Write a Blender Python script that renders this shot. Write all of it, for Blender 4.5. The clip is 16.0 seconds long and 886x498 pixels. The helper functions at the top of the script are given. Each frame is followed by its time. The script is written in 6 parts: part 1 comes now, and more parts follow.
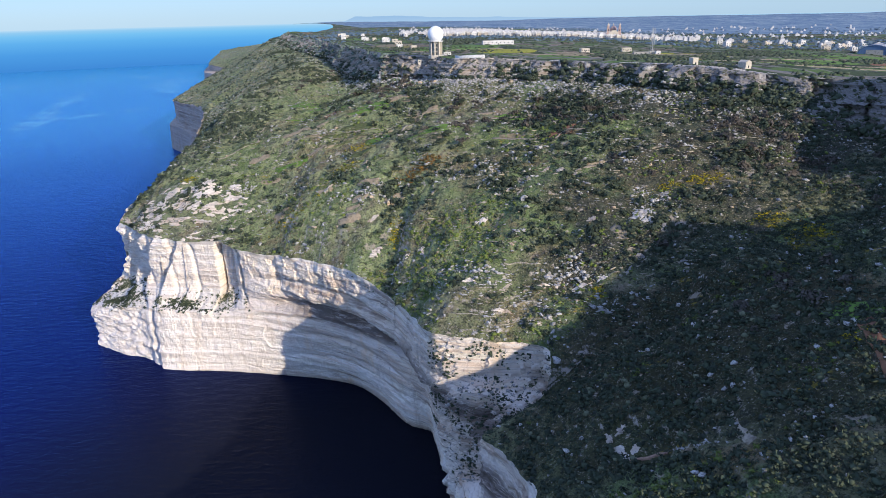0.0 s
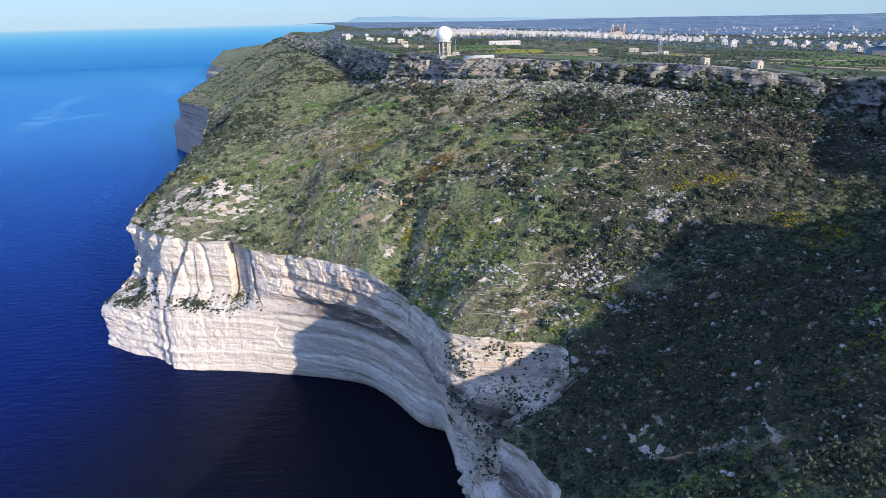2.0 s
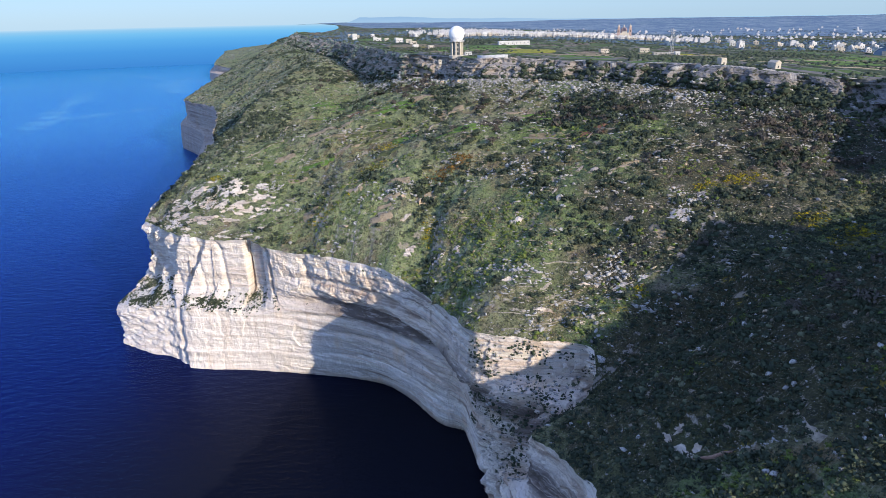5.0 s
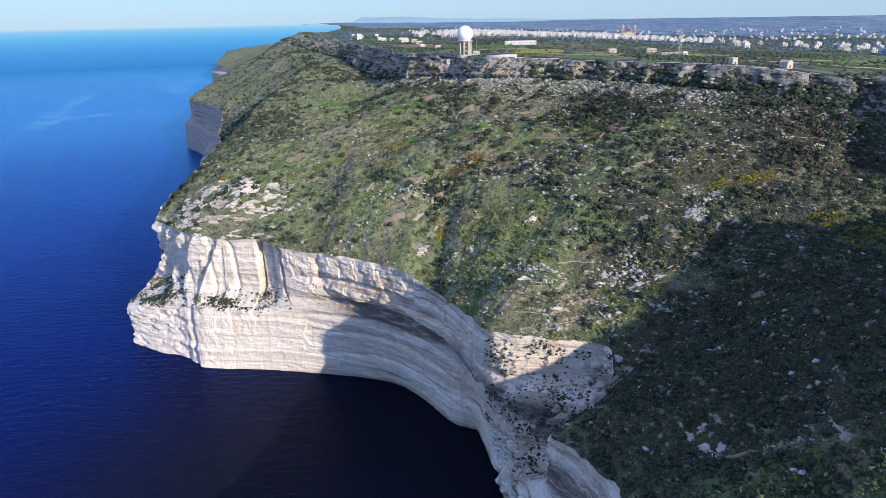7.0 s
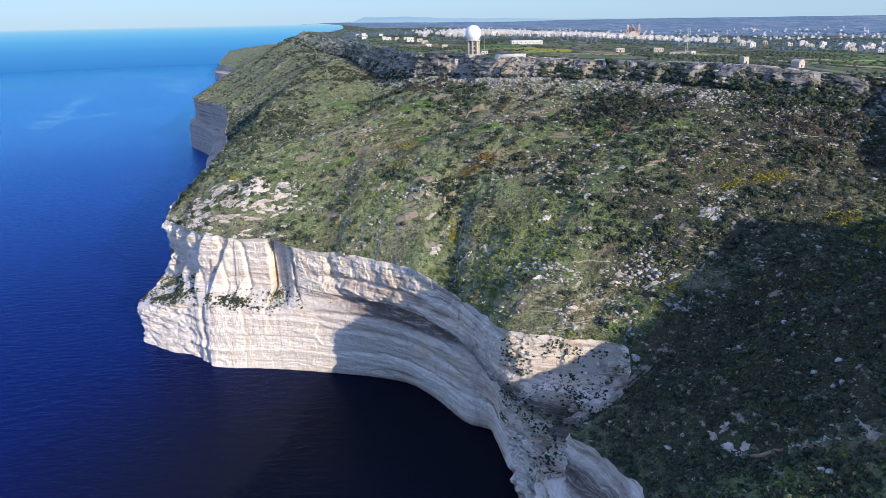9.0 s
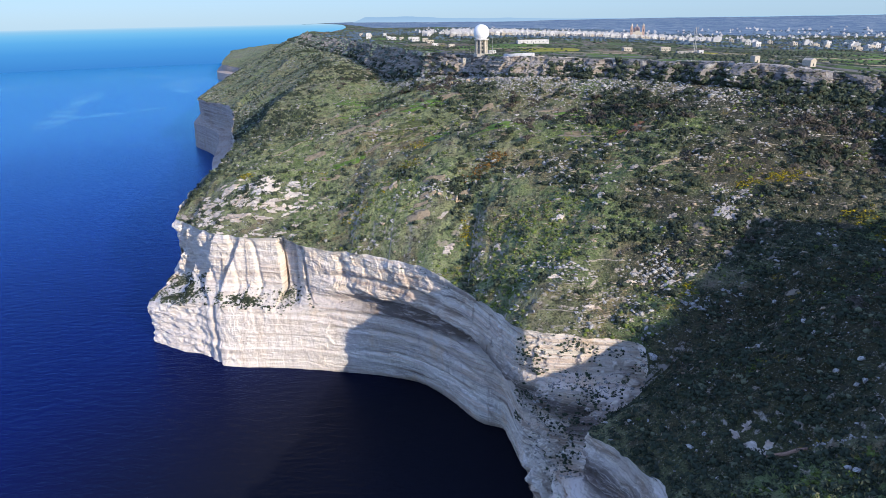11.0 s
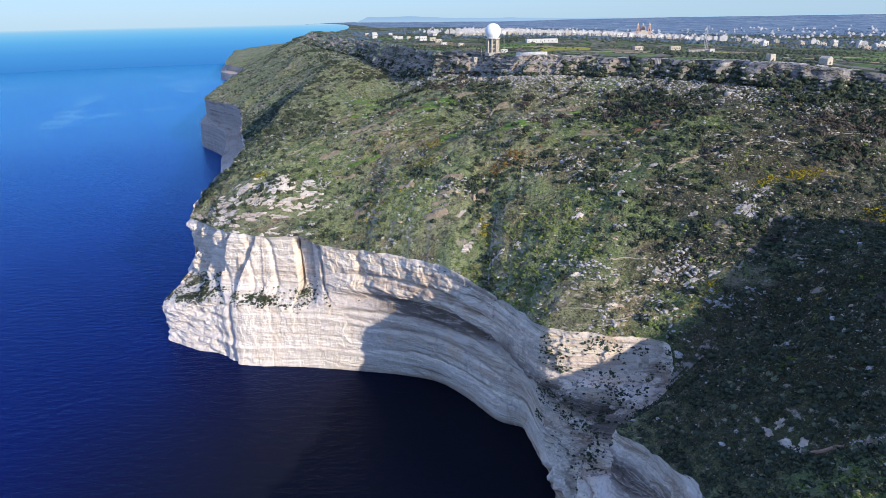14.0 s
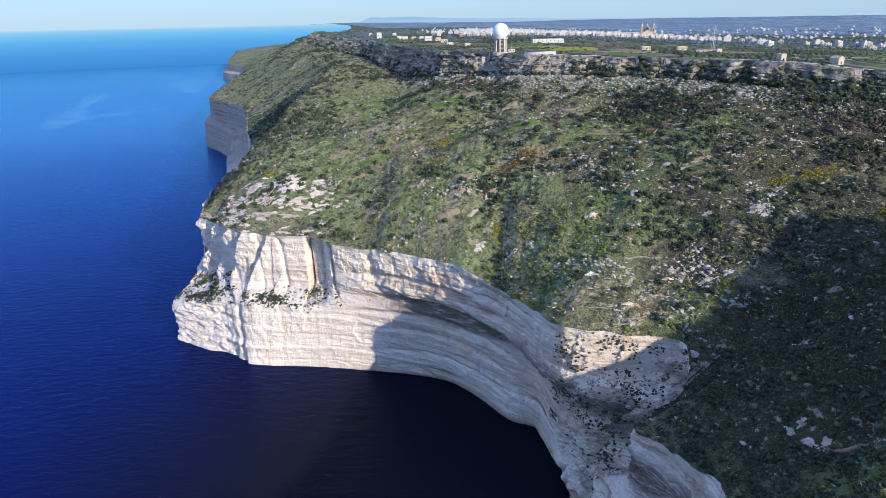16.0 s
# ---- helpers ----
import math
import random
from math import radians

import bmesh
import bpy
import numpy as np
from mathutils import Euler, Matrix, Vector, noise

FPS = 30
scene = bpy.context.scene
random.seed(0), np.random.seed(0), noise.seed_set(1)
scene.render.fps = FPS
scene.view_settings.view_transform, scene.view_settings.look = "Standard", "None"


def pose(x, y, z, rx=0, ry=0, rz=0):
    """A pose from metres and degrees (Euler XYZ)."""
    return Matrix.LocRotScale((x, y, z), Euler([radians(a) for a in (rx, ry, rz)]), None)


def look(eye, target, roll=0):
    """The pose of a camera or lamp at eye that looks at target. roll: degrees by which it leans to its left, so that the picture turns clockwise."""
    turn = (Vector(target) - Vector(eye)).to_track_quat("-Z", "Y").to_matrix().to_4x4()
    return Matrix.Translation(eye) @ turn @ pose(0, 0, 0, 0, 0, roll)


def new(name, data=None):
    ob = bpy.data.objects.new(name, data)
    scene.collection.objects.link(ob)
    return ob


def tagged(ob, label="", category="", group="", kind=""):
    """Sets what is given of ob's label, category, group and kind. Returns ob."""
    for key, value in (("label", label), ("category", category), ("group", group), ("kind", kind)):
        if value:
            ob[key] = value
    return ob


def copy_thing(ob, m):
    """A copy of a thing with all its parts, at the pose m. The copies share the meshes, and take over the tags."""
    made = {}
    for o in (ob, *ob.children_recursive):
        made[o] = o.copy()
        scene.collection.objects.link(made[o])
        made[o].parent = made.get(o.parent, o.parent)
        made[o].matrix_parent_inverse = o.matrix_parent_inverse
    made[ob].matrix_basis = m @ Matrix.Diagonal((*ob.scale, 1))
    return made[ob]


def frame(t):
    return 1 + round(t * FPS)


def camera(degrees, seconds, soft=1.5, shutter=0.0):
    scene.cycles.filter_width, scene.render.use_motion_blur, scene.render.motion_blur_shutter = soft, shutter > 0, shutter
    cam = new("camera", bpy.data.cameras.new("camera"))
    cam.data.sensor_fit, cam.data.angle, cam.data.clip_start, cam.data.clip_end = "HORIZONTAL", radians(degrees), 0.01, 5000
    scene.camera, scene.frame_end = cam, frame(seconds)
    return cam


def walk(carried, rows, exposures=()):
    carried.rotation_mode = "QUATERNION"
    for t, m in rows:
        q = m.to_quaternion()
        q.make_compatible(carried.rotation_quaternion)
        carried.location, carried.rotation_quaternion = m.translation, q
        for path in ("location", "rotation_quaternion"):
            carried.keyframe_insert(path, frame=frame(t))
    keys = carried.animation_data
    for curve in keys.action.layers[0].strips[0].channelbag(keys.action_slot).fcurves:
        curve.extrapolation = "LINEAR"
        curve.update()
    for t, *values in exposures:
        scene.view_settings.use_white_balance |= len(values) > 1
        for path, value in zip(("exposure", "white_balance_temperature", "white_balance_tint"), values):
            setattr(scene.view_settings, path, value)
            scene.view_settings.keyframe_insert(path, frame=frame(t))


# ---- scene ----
cam = camera(65.5, 16.0, soft=0.72)
# seconds, eye, pitch, roll, yaw
PATH = [
    (0, -7.777, -0.241, 275.541, -18.872, -1.296, 0.986),
    (0.5, -10.120, -0.195, 275.453, -18.858, -1.286, 0.991),
    (1, -12.470, -0.165, 275.350, -18.845, -1.274, 0.994),
    (1.5, -14.824, -0.146, 275.235, -18.833, -1.259, 0.994),
    (2, -17.176, -0.137, 275.112, -18.821, -1.242, 0.994),
    (2.5, -19.524, -0.136, 274.984, -18.810, -1.224, 0.993),
    (3, -21.863, -0.139, 274.854, -18.799, -1.205, 0.992),
    (3.5, -24.191, -0.146, 274.723, -18.790, -1.186, 0.992),
    (4, -26.506, -0.154, 274.593, -18.782, -1.167, 0.993),
    (6.5, -37.830, -0.196, 273.986, -18.756, -1.089, 1.021),
    (7, -40.040, -0.201, 273.873, -18.753, -1.080, 1.031),
    (7.5, -42.232, -0.204, 273.761, -18.752, -1.073, 1.043),
    (8, -44.406, -0.206, 273.651, -18.752, -1.069, 1.056),
    (8.5, -46.562, -0.207, 273.539, -18.753, -1.068, 1.070),
    (9, -48.702, -0.207, 273.427, -18.754, -1.071, 1.085),
    (11.5, -59.203, -0.206, 272.803, -18.764, -1.118, 1.166),
    (12, -61.274, -0.207, 272.659, -18.765, -1.132, 1.181),
    (12.5, -63.339, -0.209, 272.507, -18.766, -1.145, 1.196),
    (13, -65.401, -0.211, 272.346, -18.765, -1.158, 1.210),
    (13.5, -67.460, -0.214, 272.176, -18.763, -1.168, 1.222),
    (14, -69.519, -0.216, 271.998, -18.759, -1.175, 1.234),
    (14.5, -71.580, -0.218, 271.812, -18.753, -1.176, 1.244),
    (15, -73.643, -0.218, 271.619, -18.743, -1.171, 1.254),
    (15.5, -75.711, -0.215, 271.420, -18.731, -1.158, 1.262),
    (16, -77.784, -0.208, 271.218, -18.714, -1.134, 1.270),
]


def aim(x, y, z, pitch, roll, yaw):
    return pose(x, y, z, 0, 0, yaw) @ pose(0, 0, 0, 90 + pitch, 0, 0) @ pose(0, 0, 0, 0, 0, roll)


walk(cam, [(t, aim(*row)) for t, *row in PATH])

# ---- world, sun, exposure ----
SUN_AZ, SUN_EL = radians(41), radians(20.5)
to_sun = Vector((math.sin(SUN_AZ) * math.cos(SUN_EL), -math.cos(SUN_AZ) * math.cos(SUN_EL), math.sin(SUN_EL)))
world = bpy.data.worlds.new("sky")
scene.world = world
world.use_nodes = True
wn = world.node_tree
sky = wn.nodes.new("ShaderNodeTexSky")
sky.sky_type = "NISHITA"
sky.sun_disc = False
sky.sun_elevation, sky.sun_rotation = SUN_EL, radians(139)
sky.altitude, sky.air_density, sky.dust_density, sky.ozone_density = 250, 1.0, 0.1, 4.0
cool = wn.nodes.new("ShaderNodeMix")
cool.data_type, cool.blend_type = "RGBA", "MULTIPLY"
cool.inputs[0].default_value, cool.inputs[7].default_value = 1.0, (0.115, 0.142, 0.185, 1)
wn.links.new(sky.outputs[0], cool.inputs[6])
haze = wn.nodes.new("ShaderNodeMix")
haze.data_type = "RGBA"
haze.inputs[0].default_value = 0.86
way = wn.nodes.new("ShaderNodeSeparateXYZ")
wn.links.new(wn.nodes.new("ShaderNodeTexCoord").outputs["Generated"], way.inputs[0])
rise = wn.nodes.new("ShaderNodeValToRGB")
rise.color_ramp.elements[0].position, rise.color_ramp.elements[0].color = 0.0, (0.193, 0.294, 0.411, 1)
rise.color_ramp.elements[1].position, rise.color_ramp.elements[1].color = 0.60, (0.182, 0.268, 0.560, 1)
veil = rise.color_ramp.elements.new(0.15)
veil.color = (0.280, 0.398, 0.605, 1)
wn.links.new(way.outputs[2], rise.inputs[0])
wn.links.new(rise.outputs[0], haze.inputs[7])
wn.links.new(cool.outputs[2], haze.inputs[6])
wn.links.new(haze.outputs[2], wn.nodes["Background"].inputs[0])
wn.nodes["Background"].inputs[1].default_value = 1.42
sun_data = bpy.data.lights.new("sun", "SUN")
sun_data.energy, sun_data.angle, sun_data.color = 4.5, radians(0.53), (1.0, 0.885, 0.75)
sun = new("sun", sun_data)
sun.matrix_world = look(to_sun * 1000, (0, 0, 0))
scene.view_settings.exposure = 0.34


# ---- materials ----
class Mat:
    """A small node builder over world-sized object coordinates."""

    def __init__(self, name, rough=0.9):
        self.m = bpy.data.materials.new(name)
        self.m.use_nodes = True
        self.t = self.m.node_tree
        self.b = self.t.nodes["Principled BSDF"]
        self.b.inputs["Roughness"].default_value = rough
        self.b.inputs["Specular IOR Level"].default_value = 0.25
        self.pos = self.node("ShaderNodeNewGeometry").outputs["Position"]

    def node(self, kind):
        return self.t.nodes.new(kind)

    def put(self, socket, v):
        if isinstance(v, bpy.types.NodeSocket):
            self.t.links.new(v, socket)
        else:
            socket.default_value = v

    def stretch(self, scale, src=None):
        n = self.node("ShaderNodeMapping")
        self.put(n.inputs["Vector"], src or self.pos)
        n.inputs["Scale"].default_value = scale
        return n.outputs[0]

    def noise(self, size, detail=4, rough=0.55, vec=None, warp=0.0):
        n = self.node("ShaderNodeTexNoise")
        self.put(n.inputs["Vector"], vec or self.pos)
        n.inputs["Scale"].default_value, n.inputs["Detail"].default_value = 1 / size, detail
        n.inputs["Roughness"].default_value, n.inputs["Distortion"].default_value = rough, warp
        return n.outputs["Fac"]

    def cells(self, size, out="Distance", vec=None, feature="F1"):
        n = self.node("ShaderNodeTexVoronoi")
        n.feature = feature
        self.put(n.inputs["Vector"], vec or self.pos)
        n.inputs["Scale"].default_value = 1 / size
        return n.outputs[out]

    def ramp(self, fac, *stops):
        n = self.node("ShaderNodeValToRGB")
        self.put(n.inputs[0], fac)
        e = n.color_ramp.elements
        while len(e) < len(stops):
            e.new(0.5)
        for el, (p, c) in zip(e, stops):
            el.position = p
            el.color = (*c, 1) if isinstance(c, tuple) else (c, c, c, 1)
        return n.outputs[0]

    def step(self, fac, lo, hi):
        n = self.node("ShaderNodeMapRange")
        n.interpolation_type = "SMOOTHSTEP"
        self.put(n.inputs[0], fac)
        n.inputs[1].default_value, n.inputs[2].default_value = lo, hi
        return n.outputs[0]

    def math(self, op, a, b=0.0):
        n = self.node("ShaderNodeMath")
        n.operation = op
        self.put(n.inputs[0], a), self.put(n.inputs[1], b)
        return n.outputs[0]

    def mix(self, fac, a, b, blend="MIX"):
        n = self.node("ShaderNodeMix")
        n.data_type, n.blend_type = "RGBA", blend
        self.put(n.inputs[0], fac)
        for s, v in ((n.inputs[6], a), (n.inputs[7], b)):
            self.put(s, (*v, 1) if isinstance(v, tuple) else v)
        return n.outputs[2]

    def normal_z(self):
        n = self.node("ShaderNodeSeparateXYZ")
        self.put(n.inputs[0], self.node("ShaderNodeNewGeometry").outputs["Normal"])
        return n.outputs[2]

    def axis(self, k):
        n = self.node("ShaderNodeSeparateXYZ")
        self.put(n.inputs[0], self.pos)
        return n.outputs[k]

    def bump(self, height, depth, strength=1.0, under=None):
        n = self.node("ShaderNodeBump")
        n.inputs["Strength"].default_value, n.inputs["Distance"].default_value = strength, depth
        self.put(n.inputs["Height"], height)
        if under:
            self.put(n.inputs["Normal"], under)
        self.put(self.b.inputs["Normal"], n.outputs[0])
        return n.outputs[0]

    def done(self, colour):
        self.put(self.b.inputs["Base Color"], (*colour, 1) if isinstance(colour, tuple) else colour)
        return self.m


def limestone(name, veg, tone=1.0, stained=False):
    """Pale bedded limestone with tan and grey beds, streaks and a few plants on its ledges."""
    a = Mat(name, 0.92)

    def c(r, g, b):
        return (min(0.83, r * tone), min(0.775, g * tone), min(0.71, b * tone))

    warped = a.stretch((0.008, 0.008, 0.16))
    beds = a.noise(1.0, 6, 0.62, warped, 0.3)
    fine = a.noise(1.0, 5, 0.65, a.stretch((0.03, 0.03, 0.75)), 0.2)
    base = a.ramp(beds, (0.31, c(0.17, 0.135, 0.115)), (0.40, c(0.38, 0.31, 0.25)), (0.45, c(0.56, 0.48, 0.40)), (0.54, c(0.61, 0.54, 0.46)), (0.60, c(0.50, 0.41, 0.33)), (0.66, c(0.58, 0.50, 0.42)), (0.78, c(0.33, 0.26, 0.20)))
    base = a.mix(a.math("MULTIPLY", a.step(fine, 0.54, 0.62), 0.65), base, c(0.30, 0.24, 0.19))
    pale = a.noise(30, 5, 0.6)
    base = a.mix(a.math("MULTIPLY", a.step(pale, 0.48, 0.62), 0.5), base, c(0.64, 0.58, 0.51))
    runs = a.noise(1.0, 5, 0.65, a.stretch((0.16, 0.16, 0.014)))
    base = a.mix(a.math("MULTIPLY", a.step(runs, 0.57, 0.70), 0.45), base, c(0.26, 0.22, 0.20))
    buff = a.noise(1.0, 4, 0.6, a.stretch((0.05, 0.05, 0.012)))
    base = a.mix(a.math("MULTIPLY", a.step(buff, 0.56, 0.68), 0.5), base, c(0.55, 0.40, 0.26))
    if stained:
        # broken dark band along the bay wall, at about the undercut's height
        level = a.math("ADD", a.axis(2), a.math("MULTIPLY", a.noise(1.0, 4, 0.6, a.stretch((0.012, 0.012, 0.03))), 26))
        dark_band = a.math("MULTIPLY", a.step(level, 72, 78), a.step(level, 92, 84))
        dark_band = a.math("MULTIPLY", dark_band, a.math("MULTIPLY", a.step(a.axis(0), -165, -110), a.step(a.noise(1.0, 5, 0.7, a.stretch((0.06, 0.06, 0.5))), 0.36, 0.50)))
        base = a.mix(a.math("MULTIPLY", dark_band, 0.8), base, (0.14, 0.115, 0.10))
    joint = a.math("ABSOLUTE", a.math("SUBTRACT", a.noise(1.0, 3, 0.5, a.stretch((0.006, 0.006, 0.20)), 0.25), 0.5))
    joint = a.math("MULTIPLY", a.step(joint, 0.020, 0.005), a.step(a.noise(14, 4, 0.6), 0.40, 0.56))
    base = a.mix(a.math("MULTIPLY", joint, 0.5), base, c(0.19, 0.155, 0.135))
    if stained:
        # beds of the wall, from the waterline up
        height = a.math("ADD", a.axis(2), a.math("MULTIPLY", a.math("SUBTRACT", a.noise(1.0, 4, 0.6, a.stretch((0.012, 0.012, 0.06))), 0.5), 16))
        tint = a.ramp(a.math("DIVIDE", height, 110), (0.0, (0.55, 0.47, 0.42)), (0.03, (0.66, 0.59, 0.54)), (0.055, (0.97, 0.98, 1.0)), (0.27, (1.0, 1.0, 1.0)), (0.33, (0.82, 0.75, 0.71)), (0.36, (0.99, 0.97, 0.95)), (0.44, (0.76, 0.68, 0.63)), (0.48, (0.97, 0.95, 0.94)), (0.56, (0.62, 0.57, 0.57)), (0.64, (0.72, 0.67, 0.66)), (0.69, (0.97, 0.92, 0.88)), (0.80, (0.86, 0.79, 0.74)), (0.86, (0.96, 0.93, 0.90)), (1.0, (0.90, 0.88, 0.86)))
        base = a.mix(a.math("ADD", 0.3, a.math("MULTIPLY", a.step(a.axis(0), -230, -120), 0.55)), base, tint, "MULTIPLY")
        # massive cream beds of the headland, faintly streaked down the wall
        streaks = a.noise(1.0, 6, 0.65, a.stretch((0.22, 0.22, 0.016)))
        cream = a.ramp(streaks, (0.36, (0.60, 0.52, 0.44)), (0.46, (0.78, 0.70, 0.625)), (0.58, (0.84, 0.77, 0.69)))
        massive = a.math("ADD", 0.30, a.math("MULTIPLY", a.step(a.axis(2), 64, 44), 0.42))
        base = a.mix(a.math("MULTIPLY", massive, a.step(a.axis(0), -95, -185)), base, cream)
        # the farther headlands' faces are painted darker, for their shade
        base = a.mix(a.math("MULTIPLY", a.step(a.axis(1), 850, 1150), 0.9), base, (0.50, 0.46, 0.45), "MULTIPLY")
    else:
        # shade painted as grey on the rock away from the fresh tan wall
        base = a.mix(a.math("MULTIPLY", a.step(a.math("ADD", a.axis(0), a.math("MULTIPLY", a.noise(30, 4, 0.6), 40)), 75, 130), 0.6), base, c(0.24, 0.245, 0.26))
    grit = a.noise(0.9, 6, 0.78)
    base = a.mix(a.math("MULTIPLY", a.step(grit, 0.58, 0.66), 0.5 if stained else 0.55), base, c(0.27, 0.22, 0.18))
    flat = a.step(a.normal_z(), 0.42, 0.72)
    tufts = a.step(a.noise(4.5, 5, 0.7), 0.50 - veg, 0.58 - veg)
    base = a.mix(a.math("MULTIPLY", flat, tufts), base, (0.060, 0.068, 0.030))
    spots = a.step(a.noise(3.2, 5, 0.75), 0.74 - veg * 0.8, 0.80 - veg * 0.8)
    base = a.mix(spots, base, (0.060, 0.064, 0.032))
    # the headland wall is smooth, the gully rough
    worn = a.math("ADD", 0.5, a.math("MULTIPLY", a.step(a.axis(0), -45, -18), 0.5)) if stained else 1.0
    n = a.bump(a.math("MULTIPLY", worn, a.math("ADD", beds, a.math("MULTIPLY", fine, 0.6))), 2.2, 0.8)
    n = a.bump(a.math("MULTIPLY", worn, a.noise(5.5, 6, 0.7)), 2.0, 0.7, n)
    a.bump(grit, 0.7, 0.9, n)
    return a.done(base)


def scrub(name, green=1.0, far=False):
    """Mediterranean scrub: grasses, low bushes, brown dry patches, yellow flowers, bare limestone on steep steps."""
    a = Mat(name, 1.0)
    big, mid, small, tiny = a.noise(110, 4, 0.6), a.noise(24, 5, 0.65), a.noise(5, 6, 0.72), a.noise(1.1, 5, 0.75)
    grass = a.ramp(mid, (0.32, (0.041, 0.052, 0.032)), (0.44, (0.124, 0.138, 0.072)), (0.54, (0.207, 0.209, 0.109)), (0.66, (0.290, 0.225, 0.165)))
    lush = a.ramp(small, (0.35, (0.080, 0.118, 0.052)), (0.60, (0.215, 0.300, 0.105)))
    base = a.mix(a.step(big, 0.47, 0.58), grass, lush)
    fray = a.math("MULTIPLY", a.noise(22, 5, 0.7), 60)

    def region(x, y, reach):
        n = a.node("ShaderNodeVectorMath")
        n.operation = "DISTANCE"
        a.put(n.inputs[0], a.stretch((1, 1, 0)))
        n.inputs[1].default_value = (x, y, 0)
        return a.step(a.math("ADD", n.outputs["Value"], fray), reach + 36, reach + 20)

    for gx, gy, reach in ((-120, 712, 62), (-70, 660, 34), (20, 561, 40), (-190, 802, 60), (154, 245, 14), (-231, 635, 46), (-174, 593, 34), (-164, 533, 30), (-109, 491, 24), (-224, 582, 34), (110, 529, 30), (56, 549, 36)):
        base = a.mix(a.math("MULTIPLY", region(gx, gy, reach), 0.65), base, a.ramp(small, (0.35, (0.070, 0.100, 0.038)), (0.6, (0.210, 0.310, 0.085))))
    dry = a.step(a.noise(42, 5, 0.68), 0.55, 0.63)
    for gx, gy, reach in ((-120, 596, 40), (-94, 563, 22), (10, 499, 22)):
        dry = a.math("MAXIMUM", dry, region(gx, gy, reach))
    base = a.mix(a.math("MULTIPLY", dry, 0.75), base, a.ramp(small, (0.35, (0.137, 0.104, 0.058)), (0.6, (0.319, 0.247, 0.130))))
    # dark scrub on the right, painted darker and bluer for its shade
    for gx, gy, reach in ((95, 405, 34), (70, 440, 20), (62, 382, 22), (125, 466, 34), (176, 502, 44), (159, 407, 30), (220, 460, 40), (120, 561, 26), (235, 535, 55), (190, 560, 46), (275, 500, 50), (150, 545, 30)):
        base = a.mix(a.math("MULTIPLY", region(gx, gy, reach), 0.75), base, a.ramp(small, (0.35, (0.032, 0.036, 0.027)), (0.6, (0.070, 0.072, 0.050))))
    # ground of the near slope, painted dark where its shade falls
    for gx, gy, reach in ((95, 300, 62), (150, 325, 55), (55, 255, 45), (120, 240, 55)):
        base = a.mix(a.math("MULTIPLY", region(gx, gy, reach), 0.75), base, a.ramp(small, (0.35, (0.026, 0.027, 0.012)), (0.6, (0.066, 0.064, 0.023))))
    # paler stony garrigue towards the headland; far ground painted pale for haze
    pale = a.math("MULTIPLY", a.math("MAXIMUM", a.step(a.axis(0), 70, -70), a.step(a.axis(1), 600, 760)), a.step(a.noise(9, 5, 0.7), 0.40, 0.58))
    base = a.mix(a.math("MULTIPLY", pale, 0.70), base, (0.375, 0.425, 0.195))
    base = a.mix(a.math("MULTIPLY", a.step(small, 0.53, 0.60), 0.75), base, (0.028, 0.036, 0.028))
    base = a.mix(a.math("MULTIPLY", a.step(tiny, 0.57, 0.64), 0.8), base, (0.350, 0.330, 0.255))
    base = a.mix(a.math("MULTIPLY", a.step(tiny, 0.47, 0.40), 0.85), base, (0.033, 0.040, 0.027))
    blooms = a.math("MULTIPLY", a.step(a.noise(34, 4, 0.6, a.stretch((1, 1.7, 1))), 0.62, 0.69), a.step(a.noise(2.4, 3), 0.50, 0.58))
    base = a.mix(a.math("MULTIPLY", blooms, 0.7), base, (0.330, 0.260, 0.036))
    stone = (0.52, 0.47, 0.40)
    steep = a.step(a.math("ADD", a.normal_z(), a.math("MULTIPLY", a.noise(2.2, 6, 0.8), 0.9)), 1.14, 1.02)
    outcrop = a.step(a.noise(15, 6, 0.72), 0.60, 0.65)
    base = a.mix(a.math("MULTIPLY", steep, 0.85), base, stone)
    base = a.mix(a.math("MULTIPLY", outcrop, 0.75), base, (0.46, 0.40, 0.31))
    chips = a.math("MULTIPLY", a.step(a.cells(2.6), 0.24, 0.16), a.step(a.noise(17, 3), 0.57, 0.66))
    base = a.mix(chips, base, (0.52, 0.49, 0.44))
    base = a.mix(1.0, base, (0.88, 0.85, 0.86), "MULTIPLY")
    n = a.bump(small, 2.2, 1.0)
    a.bump(tiny, 0.8, 1.0, n)
    return a.done(base)


def fields(name):
    """Plateau of small walled fields, each with its own crop."""
    a = Mat(name, 1.0)
    vec = a.stretch((1.0, 0.62, 0.0))
    tone = a.cells(40, "Color", vec)
    sep = a.node("ShaderNodeSeparateColor")
    a.put(sep.inputs[0], tone)
    crop = a.ramp(sep.outputs[0], (0.0, (0.042, 0.062, 0.026)), (0.30, (0.075, 0.120, 0.034)), (0.52, (0.092, 0.105, 0.048)), (0.68, (0.150, 0.118, 0.080)), (0.80, (0.090, 0.150, 0.036)), (0.92, (0.185, 0.165, 0.032)), (0.96, (0.055, 0.075, 0.028)))
    crop.node.color_ramp.interpolation = "CONSTANT"
    base = a.mix(a.step(a.noise(22, 5, 0.7), 0.50, 0.60), crop, (0.023, 0.031, 0.017))
    edge = a.cells(40, "Distance", vec, "DISTANCE_TO_EDGE")
    base = a.mix(a.math("MULTIPLY", a.step(edge, 0.05, 0.02), 0.6), base, (0.234, 0.203, 0.190))
    base = a.mix(a.step(a.noise(7, 4, 0.7), 0.58, 0.66), base, (0.020, 0.027, 0.015))
    a.bump(a.noise(7, 4, 0.7), 1.5, 0.8)
    return a.done(base)


